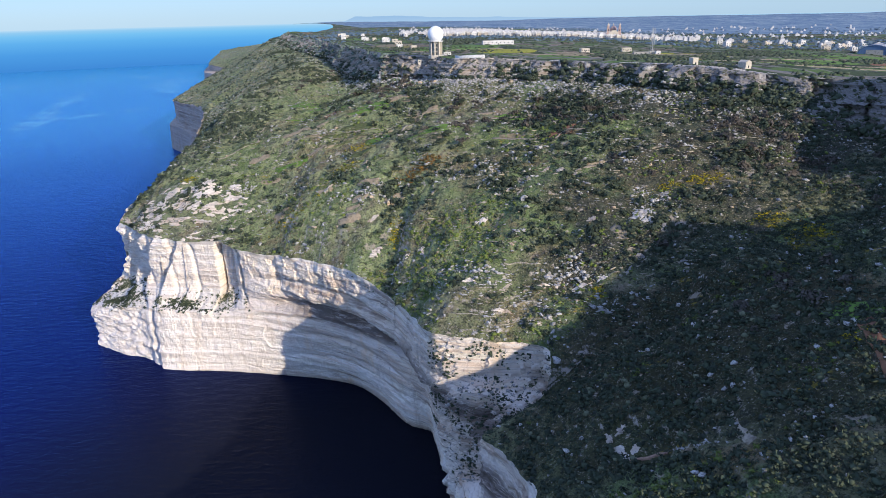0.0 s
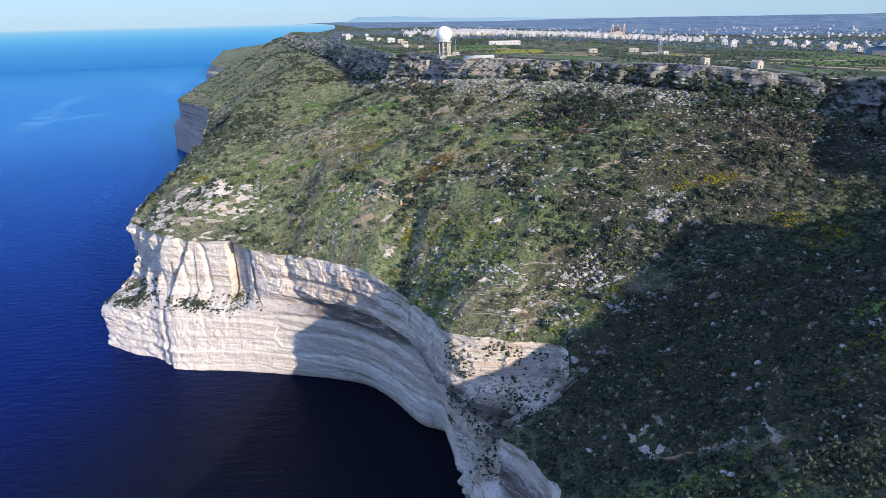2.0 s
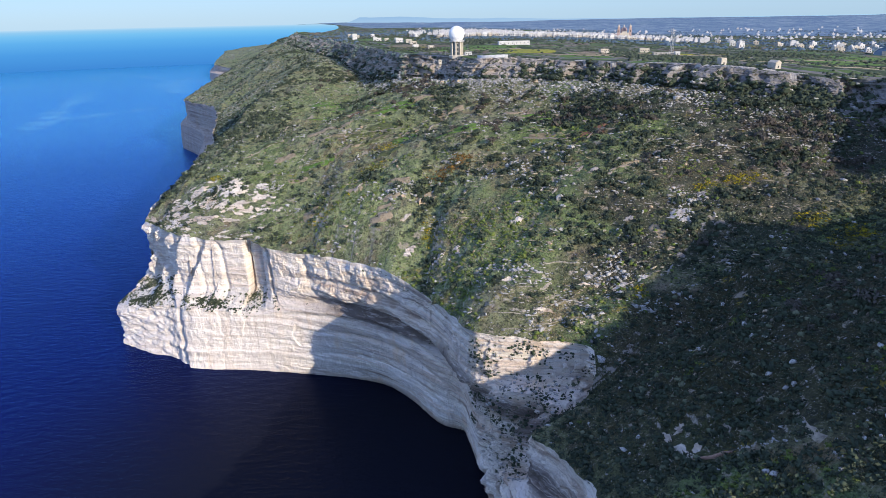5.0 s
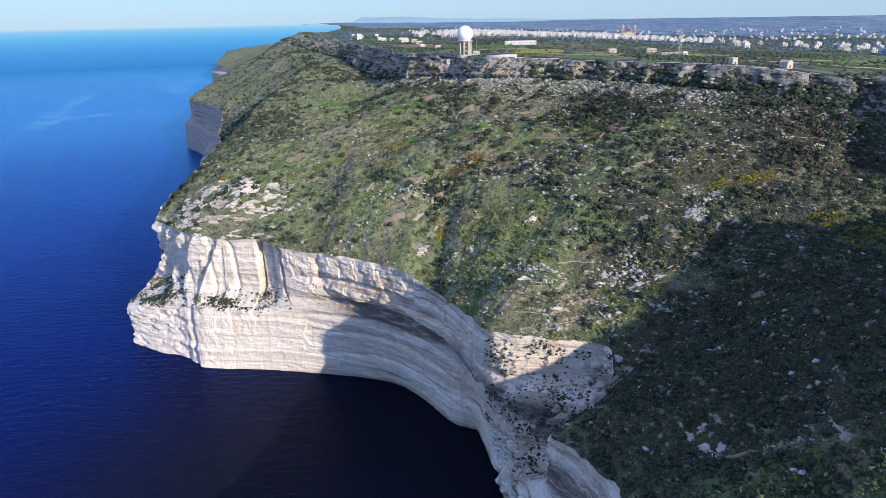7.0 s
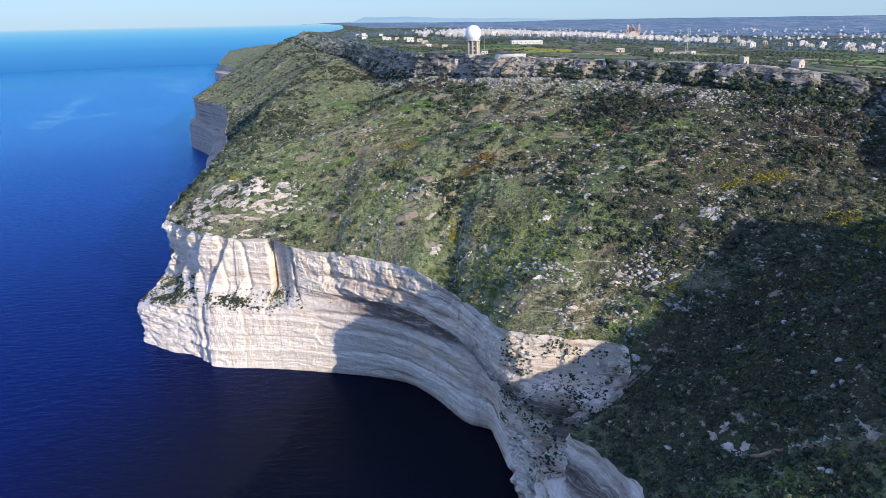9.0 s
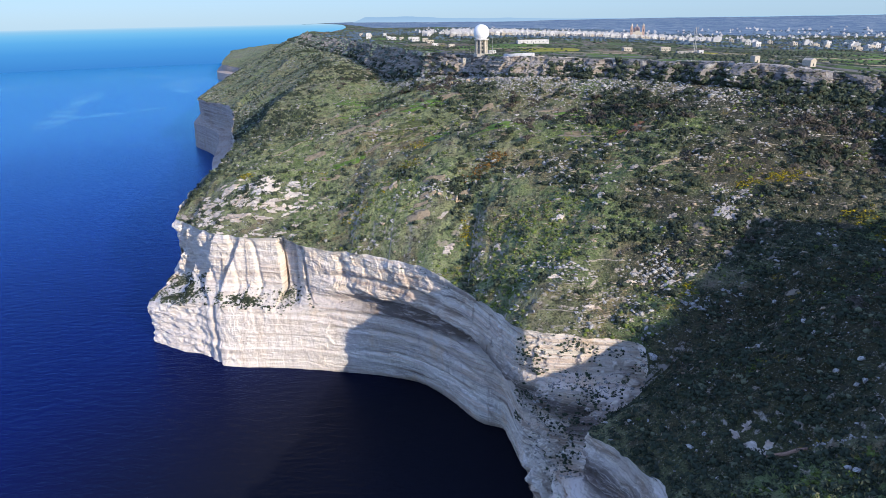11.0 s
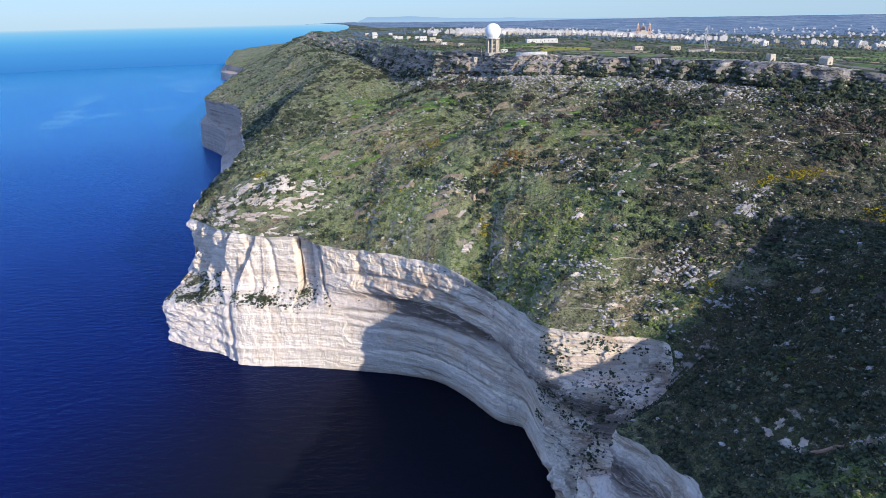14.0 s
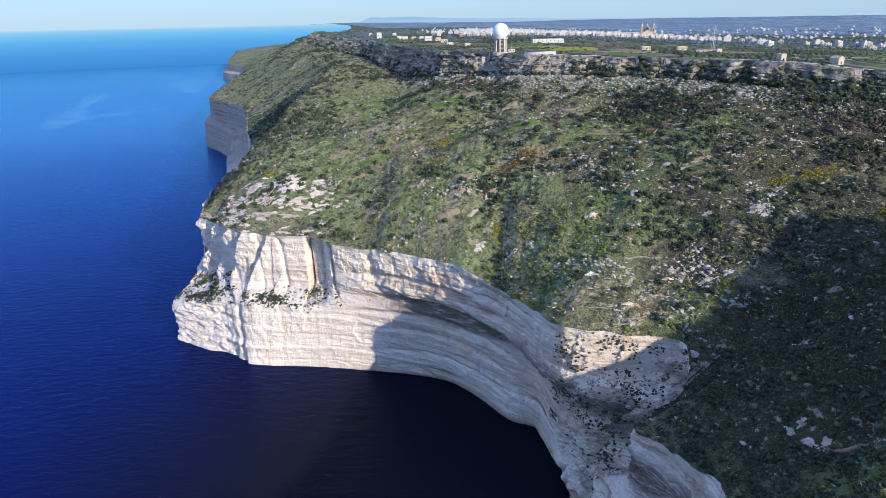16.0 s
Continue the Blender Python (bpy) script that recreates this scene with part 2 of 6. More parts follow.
def plain(name, colour, rough=0.8, worn=0.25, size=1.5, metal=0.0):
    """A painted or plain surface with a little dirt and grain."""
    a = Mat(name, rough)
    a.b.inputs["Metallic"].default_value = metal
    dirty = tuple(c * (1 - worn) for c in colour)
    base = a.mix(a.step(a.noise(size, 5, 0.65), 0.42, 0.66), colour, dirty)
    a.bump(a.noise(size * 0.2, 3), size * 0.02, 0.5)
    return a.done(base)


def leafy(name, lo, hi, flower=None):
    a = Mat(name, 0.85)
    lo, hi = tuple(0.84 * c for c in lo), tuple(0.84 * c for c in hi)
    isl = a.node("ShaderNodeNewGeometry").outputs["Random Per Island"]
    base = a.ramp(isl, (0.0, lo), (1.0, hi))
    if flower:
        base = a.mix(a.step(isl, 0.45, 0.5), base, flower)
    base = a.mix(a.step(a.noise(9, 3), 0.45, 0.65), base, tuple(0.6 * (p + q) for p, q in zip(lo, hi)))
    return a.done(base)


def sea_water():
    """Deep water: a dark blue body under a blue-tinged gloss."""
    a = Mat("sea_water", 0.2)
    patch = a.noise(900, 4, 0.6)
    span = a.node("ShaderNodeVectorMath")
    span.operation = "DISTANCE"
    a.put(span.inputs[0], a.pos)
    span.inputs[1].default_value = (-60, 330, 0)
    # distance haze painted into the water, paler and bluer away from the coast
    offshore_haze = a.step(a.math("ADD", span.outputs["Value"], a.math("MULTIPLY", patch, 500)), 450, 2300)
    flat = a.stretch((1, 1, 0))
    broken = a.noise(90, 4, 0.7)
    wander = a.math("MULTIPLY", a.noise(260, 3, 0.6), 190)
    slick = 0.0
    for ax, ay, bx, by, wide in ((-1793, 3493, -2056, 4174, 34), (-2056, 4174, -2380, 5050, 44), (-2026, 4041, -1440, 3473, 30), (-2120, 2850, -1982, 3224, 60), (-1256, 2954, -1351, 3515, 62), (-1098, 2772, -1296, 3150, 34), (-1148, 1794, -1363, 2379, 15), (-1363, 2379, -1503, 2848, 24), (-1260, 1980, -1010, 2290, 22)):
        # nearness to the stretch a-b: its ends' distances against its length
        ends = []
        for ex, ey in ((ax, ay), (bx, by)):
            n = a.node("ShaderNodeVectorMath")
            n.operation = "DISTANCE"
            a.put(n.inputs[0], flat)
            n.inputs[1].default_value = (ex, ey, 0)
            ends.append(n.outputs["Value"])
        length = math.hypot(bx - ax, by - ay)
        spare = a.math("SUBTRACT", a.math("ADD", ends[0], ends[1]), length)
        streak = a.step(a.math("ADD", spare, a.math("MULTIPLY", wander, wide / 140)), 0.5 * wide + 55 * wide / 60, 95 * wide / 140)
        slick = a.math("MAXIMUM", slick, streak)
    slick = a.math("MULTIPLY", slick, a.math("MULTIPLY", a.step(broken, 0.40, 0.62), 0.75))
    # farthest water, palest with painted haze in body and gloss
    outer_haze = a.step(span.outputs["Value"], 2300, 5000)
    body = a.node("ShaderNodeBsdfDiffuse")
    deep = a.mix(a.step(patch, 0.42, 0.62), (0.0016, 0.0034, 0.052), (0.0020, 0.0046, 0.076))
    # bay water and its gloss painted darker, for the shade of the cliffs
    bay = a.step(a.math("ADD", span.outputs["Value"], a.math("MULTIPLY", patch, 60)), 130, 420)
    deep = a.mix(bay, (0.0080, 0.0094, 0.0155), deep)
    deep = a.mix(outer_haze, a.mix(offshore_haze, deep, (0.008, 0.050, 0.33)), (0.045, 0.190, 0.430))
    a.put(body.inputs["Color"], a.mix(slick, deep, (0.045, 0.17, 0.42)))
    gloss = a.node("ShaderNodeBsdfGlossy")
    a.put(gloss.inputs["Color"], a.mix(slick, a.mix(outer_haze, a.mix(offshore_haze, a.mix(bay, (0.17, 0.19, 0.30), (0.16, 0.32, 0.88)), (0.37, 0.84, 1.0)), (0.60, 1.0, 1.0)), (0.66, 1.0, 1.0)))
    gloss.inputs["Roughness"].default_value = 0.22
    swell = a.noise(1.0, 4, 0.6, a.stretch((1 / 12, 1 / 6, 1)))
    chop = a.noise(2.0, 4, 0.65)
    n = a.bump(swell, 1.5, 0.9)
    n = a.bump(chop, 0.5, 0.8, n)
    edge_gloss = a.node("ShaderNodeFresnel")
    edge_gloss.inputs["IOR"].default_value = 1.32
    for nd in (body, gloss, edge_gloss):
        a.put(nd.inputs["Normal"], n)
    both = a.node("ShaderNodeMixShader")
    a.put(both.inputs[0], edge_gloss.outputs[0])
    a.put(both.inputs[1], body.outputs[0]), a.put(both.inputs[2], gloss.outputs[0])
    out = next(nd for nd in a.t.nodes if nd.type == "OUTPUT_MATERIAL")
    a.put(out.inputs["Surface"], both.outputs[0])
    a.t.nodes.remove(a.b)
    return a.m


M_CLIFF = limestone("sea_cliff_limestone", -0.12, 1.56, True)
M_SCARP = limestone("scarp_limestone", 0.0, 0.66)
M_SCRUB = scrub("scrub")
M_FIELD = fields("fields")
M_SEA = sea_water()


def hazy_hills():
    """Far wooded hills, the blue haze of distance painted into their colour."""
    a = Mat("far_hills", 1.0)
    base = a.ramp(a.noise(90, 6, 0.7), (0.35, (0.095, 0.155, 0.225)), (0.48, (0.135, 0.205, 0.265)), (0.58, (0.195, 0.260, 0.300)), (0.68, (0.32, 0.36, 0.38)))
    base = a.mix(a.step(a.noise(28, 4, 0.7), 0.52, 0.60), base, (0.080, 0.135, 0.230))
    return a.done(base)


M_HILLS = hazy_hills()


# ---- the lie of the land: lines along the coast, from behind the camera to the far headlands ----
WATER = [(-60, -400), (-45, -100), (-20, 100), (-13, 200), (-11, 250), (-14, 290), (-12, 305), (-11, 312), (-11, 317), (-11, 323), (-12, 332), (-15.5, 371.1), (-24.9, 415.6), (-40, 422), (-62, 455), (-92, 484), (-150, 497), (-203, 504), (-246, 507), (-270, 525), (-332, 560), (-338, 586), (-345, 700), (-375, 850), (-440, 1050), (-530, 1365), (-592, 1476), (-644, 1548), (-1075, 3240), (-1190, 3385), (-1525, 4590), (-1640, 4760)]
LEDGE = [(-52, -400, 50), (-38, -100, 50), (-16, 100, 52), (-9, 200, 50), (10.1, 240.2, 50.0), (-6.5, 279.2, 50.0), (-7.6, 307.0, 46.0), (3, 312, 70), (14, 317, 75), (12, 324, 79), (0, 329, 80), (-18, 347, 68), (-28, 392, 60), (-44, 413, 67), (-73, 440, 72), (-109, 464, 73), (-163, 492, 62), (-203, 501, 54), (-246, 509, 53), (-274, 526, 49), (-330, 559, 38), (-322, 584, 46)]
EDGE = [(-30, -400, 102), (-10, -100, 104), (10, 110, 106), (23, 212, 99), (17.5, 251.0, 91.0), (3.1, 280.7, 85.0), (12.8, 290.0, 84.0), (33, 306, 86), (43, 321, 98), (37, 333, 105), (8, 338, 106), (-18, 345, 107), (-30, 367, 105), (-50, 409, 105), (-80, 441, 109), (-123, 473, 109), (-170, 499, 106), (-196, 517, 108), (-250, 534, 106), (-288, 572, 104), (-311, 598, 104), (-318, 633, 105), (-331, 713, 108), (-338, 850, 112), (-394, 1040, 113), (-490, 1345, 112), (-555, 1440, 110), (-622, 1540, 106), (-1045, 3255, 62), (-1165, 3400, 66), (-1495, 4600, 74), (-1565, 4780, 80)]
FOOT = [(310, -400, 200), (300, -100, 200), (288, 60, 204), (286, 150, 208), (290, 215, 208), (306, 318, 200), (326, 372, 190), (320, 430, 184), (290, 480, 184), (258, 520, 200), (190, 575, 211), (150, 615, 213), (40, 698, 213), (-8, 730, 211), (-40, 812, 208), (-92, 855, 203), (-150, 1000, 190), (-180, 1120, 193), (-215, 1230, 196), (-250, 1340, 199), (-290, 1440, 201), (-330, 1540, 203), (-370, 1650, 204), (-420, 1800, 205), (-480, 1980, 204), (-560, 2200, 207), (-620, 2480, 200), (-700, 2850, 190), (-770, 3200, 182), (-870, 3700, 162), (-980, 4200, 140), (-1080, 4780, 124)]
# first eight stations lie unseen; their heights are made up to shape the shadows
BROW = [(330, -400, 260), (322, -100, 265), (318, 60, 264), (318, 178, 265), (320, 190, 214), (330, 262, 218), (352, 372, 254), (360, 440, 264), (312, 508, 222), (270, 535, 222), (200, 590, 229), (160, 632, 230), (52, 722, 230), (0, 755, 230), (-33, 838, 230), (-83, 882, 229), (-125, 1020, 229), (-155, 1130, 229), (-190, 1250, 228), (-225, 1355, 228), (-262, 1460, 227), (-300, 1560, 227), (-340, 1670, 227), (-385, 1820, 226), (-440, 2000, 226), (-500, 2240, 231), (-500, 2600, 222), (-530, 3000, 220), (-560, 3400, 218), (-600, 3900, 216), (-640, 4400, 214), (-690, 4800, 212)]
STEEP = [1.4, 1.4, 1.4, 1.4, 1.45, 1.45, 1.4, 1.4, 1.4, 1.35, 1.3, 1.4, 1.4, 1.5, 1.9, 2.2, 2.7, 3.0, 3.2, 3.2, 3.1, 3.0, 2.6, 2.0, 1.5, 1.4, 1.1, 1.0, 1.0, 1.0, 1.0, 1.0]
NST = len(EDGE)
SPLIT = [10, 24, 60, 80, 60, 46, 34, 34, 34, 40, 50, 50, 62, 66, 70, 70, 60, 60, 50, 50, 40, 36, 36, 36, 36, 24, 20, 20, 20, 18, 14]


def smooth_line(rows, at):
    """Rows per station, carried smoothly to the stations 'at' without overshoot."""
    p = np.array(rows, float).reshape(len(rows), -1)
    d = np.diff(p, axis=0)
    m = np.zeros_like(p)
    same = d[:-1] * d[1:] > 0
    m[1:-1][same] = (2 * d[:-1] * d[1:])[same] / (d[:-1] + d[1:])[same]
    m[0], m[-1] = d[0], d[-1]
    i = np.clip(at.astype(int), 0, len(p) - 2)
    t = (at - i)[:, None]
    return (2 * t**3 - 3 * t**2 + 1) * p[i] + (t**3 - 2 * t**2 + t) * m[i] + (3 * t**2 - 2 * t**3) * p[i + 1] + (t**3 - t**2) * m[i + 1]


def lattice(ix, iy, seed):
    h = (ix.astype(np.int64) * 374761393 + iy.astype(np.int64) * 668265263 + seed * 974711) & 0x7FFFFFFF
    h = ((h ^ (h >> 13)) * 1274126177) & 0x7FFFFFFF
    return ((h ^ (h >> 16)) & 0xFFFF) / 32767.5 - 1


def bumps(x, y, size, octaves=4, seed=1, gain=0.5):
    """Smooth random relief between about -1 and 1."""
    x, y = np.asarray(x, float) / size, np.asarray(y, float) / size
    total, amp = 0, 1.0
    for o in range(octaves):
        ix, iy = np.floor(x), np.floor(y)
        fx, fy = x - ix, y - iy
        sx, sy = fx * fx * (3 - 2 * fx), fy * fy * (3 - 2 * fy)
        a, b = lattice(ix, iy, seed + o), lattice(ix + 1, iy, seed + o)
        c, d = lattice(ix, iy + 1, seed + o), lattice(ix + 1, iy + 1, seed + o)
        total = total + amp * ((a * (1 - sx) + b * sx) * (1 - sy) + (c * (1 - sx) + d * sx) * sy)
        x, y, amp = x * 2.03 + 11.3, y * 2.03 + 7.7, amp * gain
    return total


us = np.concatenate([k + np.arange(n) / n for k, n in enumerate(SPLIT)] + [[NST - 1.0]])
water, edge, foot, brow = (smooth_line(r, us) for r in (WATER, EDGE, FOOT, BROW))
steep = smooth_line(STEEP, us)[:, 0]
water = np.c_[water, np.full(len(us), -3.0)]
ledge_rows = LEDGE + [(w[0] * 0.9 + e[0] * 0.1, w[1] * 0.9 + e[1] * 0.1, min(58, 0.5 * e[2])) for w, e in zip(WATER[22:], EDGE[22:])]
ledge = smooth_line(ledge_rows, us)
run = np.r_[0, np.cumsum(np.hypot(*np.diff(edge[:, :2], axis=0).T))]

# ragged brinks
edge_plain = edge.copy()
for line, amp, size, seed in ((edge, 2.2, 14, 3), (brow, 3.5, 22, 5), (foot, 6.0, 40, 7)):
    line[:, 0] += amp * bumps(run, run * 0, size, 4, seed)
    line[:, 1] += amp * bumps(run, run * 0 + 50, size, 4, seed)
edge[:, 2] += 1.6 * bumps(run, run * 0, 30, 4, 9)
brow[:, 2] += 1.2 * bumps(run, run * 0, 30, 4, 11) + 2.0 * np.clip(7.5 - us, 0, 1) * bumps(run, run * 0, 45, 4, 13)


def sheet_object(name, grid, material, label, category, smooth=True):
    """A structured sheet of quads as one mesh."""
    nu, nv = grid.shape[:2]
    me = bpy.data.meshes.new(name)
    idx = np.arange(nu * nv).reshape(nu, nv)
    q = np.stack([idx[:-1, :-1], idx[:-1, 1:], idx[1:, 1:], idx[1:, :-1]], -1).reshape(-1, 4)
    me.vertices.add(nu * nv)
    me.vertices.foreach_set("co", grid.reshape(-1).astype(np.float32))
    me.loops.add(q.size)
    me.loops.foreach_set("vertex_index", q.reshape(-1).astype(np.int32))
    me.polygons.add(len(q))
    me.polygons.foreach_set("loop_start", np.arange(0, q.size, 4, dtype=np.int32))
    me.polygons.foreach_set("use_smooth", np.full(len(q), smooth))
    me.update(calc_edges=True)
    me.validate()
    me.materials.append(material)
    return tagged(new(name, me), label, category, kind="structure")


def between(a, b, t):
    return a[:, None] * (1 - t)[None, :, None] + b[:, None] * t[None, :, None]


def outward(line):
    """Unit plan vectors to the seaward side of a line."""
    d = np.gradient(line[:, :2], axis=0)
    for _ in range(6):
        d[1:-1] = (d[:-2] + 2 * d[1:-1] + d[2:]) / 4
    n = np.c_[-d[:, 1], d[:, 0]]
    return n / (np.linalg.norm(n, axis=1, keepdims=True) + 1e-9)


# the sea cliff: foot, ledge, brink
def cliff_grid():
    lower, upper = between(water, ledge, np.linspace(0, 1, 62)), between(ledge, edge, np.linspace(0, 1, 66))[:, 1:]
    # upper wall stands nearly upright on its ledge
    t = np.linspace(0, 1, 66)[1:]
    wall = (1 - np.clip(1 - t / 0.22, 0, 1) ** 1.6)[None, :, None]
    upper[..., :2] = ledge[:, None, :2] * (1 - wall) + edge_plain[:, None, :2] * wall
    frayed = (np.clip((t - 0.86) / 0.14, 0, 1) ** 2)[None, :, None]
    upper[..., :2] += (edge - edge_plain)[:, None, :2] * frayed
    tl = np.linspace(0, 1, 62)
    bend = (tl**0.7)[None, :, None]
    lower[..., :2] = water[:, None, :2] * (1 - bend) + ledge[:, None, :2] * bend
    g = np.concatenate([lower, upper], 1)
    out = outward(water)[:, None]
    r, z = np.broadcast_to(run[:, None], g.shape[:2]), g[..., 2]
    dip = z + 3.0 * bumps(r, r * 0, 90, 2, 21)
    beds = 1.2 * bumps(dip * 1.5, r * 0.02, 8, 3, 23) + 0.25 * bumps(dip * 6, r * 0.1, 4, 3, 25)
    flutes = 1.5 * bumps(r, z * 0.5, 48, 2, 27, 0.4) + 0.9 * bumps(r, z * 1.6, 6, 4, 29, 0.6)
    row = np.floor(z / 19 + 0.5 * bumps(r, z * 0, 40, 2, 35))
    flutes = flutes + 1.1 * lattice(np.floor(r / 12 + 0.5 * bumps(z, r * 0.1, 20, 2, 36) + 0.37 * row), row, 37) + 0.7 * lattice(np.floor(r / 4.5 + 0.6 * bumps(z, r * 0.1, 9, 2, 38)), np.floor(z / 7), 39)
    amount = 0.7 * beds + 0.8 * flutes * np.where(z < ledge[:, None, 2] - 3, 0.45 - 0.25 * np.clip(us[:, None] - 18.3, 0, 1), 1.0 - 0.4 * np.clip(us[:, None] - 15.6, 0, 1))
    # the stepped cleft, the shaded alcoves and a few cracks of the headland wall
    u = us[:, None]
    high = np.clip((z - ledge[:, None, 2] + 4) / 10, 0, 1)
    amount = amount - 7 * high * np.clip((u - 15.9) / 0.9, 0, 1) ** 2 * (u < 17.03)
    for at, wide, deep in ((17.02, 0.035, 6), (16.62, 0.10, 5), (16.2, 0.05, 3), (17.45, 0.03, 2.5), (17.8, 0.03, 2), (18.75, 0.10, 4), (18.35, 0.05, 2), (19.5, 0.06, 2), (15.4, 0.06, 3)):
        amount = amount - deep * high * np.exp(-(((u - at - 0.0015 * (z - 80)) / wide) ** 2))
    # buttresses of the headland's end, turned to the south
    tooth = r / 27 + 0.02 * z + 0.4 * bumps(r, z * 0.3, 40, 2, 46)
    amount = amount + 7.5 * high * np.clip((u - 17.5) / 0.3, 0, 1) * np.clip((20.6 - u) / 0.3, 0, 1) * (tooth - np.floor(tooth) - 0.5)
    amount = amount - 4 * np.exp(-(((u - 18.45) / 0.10) ** 2)) * (1 - high)
    gully = np.clip((u - 4.6) / 0.6, 0, 1) * np.clip((11.3 - u) / 0.4, 0, 1) + 0.7 * np.clip((u - 18.6) / 0.5, 0, 1) * np.clip((22 - u) / 0.5, 0, 1)
    amount = amount + gully * (2.2 * bumps(r, z, 4.5, 4, 45, 0.65) + 2.0 * bumps(r, z * 1.3, 11, 3, 47) - 1.2)
    # rounded bosses on the far side of the gully
    boss = np.clip((u - 6.9) / 0.3, 0, 1) * np.clip((8.9 - u) / 0.3, 0, 1)
    amount = amount + boss * 4.0 * (np.abs(bumps(r, z * 1.2, 13, 2, 49)) ** 0.6 - 0.3)
    # undercut beds along the bay
    bay = np.clip((u - 11.5) / 0.8, 0, 1) * np.clip((16.3 - u) / 0.8, 0, 1)
    for level, thick, deep in ((66, 4.2, 9.0), (56, 2.2, 2.4), (84, 2.6, 3.2), (42, 2.0, 1.8), (22, 1.8, 1.2)):
        lift = 6 * bumps(r, r * 0, 120, 2, 33)
        amount = amount - bay * deep * np.exp(-(((z - level - lift) / thick) ** 2))
    hold = np.clip((edge[:, None, 2] - z) / 5, 0, 1) * np.clip((z + 3) / 4, 0.25, 1)
    g[..., :2] += out * (amount * hold)[..., None]
    g[..., 2] += 0.5 * bumps(r, z, 4, 3, 31) * hold
    return g


def terrace(z, x, y):
    """Uneven steps of old field terraces and bedding."""
    h = 3.4
    f = z / h + 0.35 * bumps(x, y, 60, 2, 41)
    fl = np.floor(f)
    t = f - fl
    return (fl + np.clip((t - 0.62) / 0.38, 0, 1) ** 1.0 - f) * h


# ravines down the slope: plan line, half width, depth
RAVINES = [
    ([(40, 470), (10, 424), (-20, 394), (-38, 372)], 9, 2.4),
    ([(70, 455), (45, 425), (29, 388), (30, 346)], 8, 1.8),
    ([(-30, 499), (-48, 468), (-62, 433)], 7, 1.6),
    ([(109, 301), (91, 303), (62, 290), (35, 302)], 8, 4),
]


# knolls and hollows: plan centre, reach, height
MOUNDS = [(-200, 640, 60, 8.6), (-222, 565, 30, 6.1), (-105, 497, 40, 9.0), (-50, 565, 45, 9.7), (143, 348, 28, 18.0), (180, 405, 28, 6.8), (66, 604, 42, -11.6), (-109, 820, 55, -5.2), (50, 374, 26, -7.1), (97, 236, 26, -3.5), (262, 508, 28, 7.5), (221, 470, 28, -6.8), (0, 635, 32, -5.2), (-150, 660, 45, 5.9), (156, 455, 28, -4.8)]


def to_line(x, y, pts):
    best = np.full(np.shape(x), 1e9)
    for (ax, ay), (bx, by) in zip(pts[:-1], pts[1:]):
        dx, dy = bx - ax, by - ay
        t = np.clip(((x - ax) * dx + (y - ay) * dy) / (dx * dx + dy * dy), 0, 1)
        best = np.minimum(best, np.hypot(x - ax - t * dx, y - ay - t * dy))
    return best


def slope_grid():
    t = np.linspace(0, 1, 300) ** 1.25
    g = between(edge, foot, t)
    rise = 1 - (1 - t[None, :]) ** steep[:, None]
    z = edge[:, None, 2] * (1 - rise) + foot[:, None, 2] * rise
    x, y = g[..., 0], g[..., 1]
    ease = np.clip(t[None, :] * 14, 0, 1) * np.clip((1 - t[None, :]) * 8, 0, 1)
    relief = 4.0 * bumps(x, y, 70, 3, 51) + 1.4 * bumps(x, y, 14, 4, 53)
    for pts, wide, deep in RAVINES:
        relief = relief - deep * np.exp(-((to_line(x + 5 * bumps(x, y, 18, 2, 57), y, pts) / wide) ** 2))
    for mx, my, wide, high in MOUNDS:
        relief = relief + high * np.exp(-((np.hypot(x - mx, y - my) / wide) ** 2))
    z = z + relief * ease
    # the seaward side north of the headland falls evenly to the brink
    inland = to_line(x, y, [e[:2] for e in EDGE[19:26]])
    aside = 60 * (np.clip(19.6 - us, 0, 1) + np.clip(us - 24.6, 0, 1))[:, None]
    z = np.minimum(z, 105 + aside + 0.52 * inland + 3 * bumps(x, y, 40, 3, 56))
    steps = 0.15 + 0.7 * np.exp(-((np.hypot(x - 12, (y - 358) * 1.3) / 42) ** 2)) + 0.8 * np.exp(-((np.hypot(x + 245, y - 810) / 70) ** 2)) + 0.75 * np.exp(-((np.hypot(x - 110, y - 525) / 120) ** 2)) + 0.5 * np.exp(-((np.hypot(x + 170, y - 690) / 70) ** 2)) + 0.5 * np.clip(bumps(x, y, 80, 3, 55), 0, 1)
    z = z + 0.6 * terrace(z, x, y) * np.clip(steps, 0, 1) * ease
    z = z + 0.55 * bumps(x, y, 3.2, 3, 59) * ease
    g[..., 2] = z
    return g


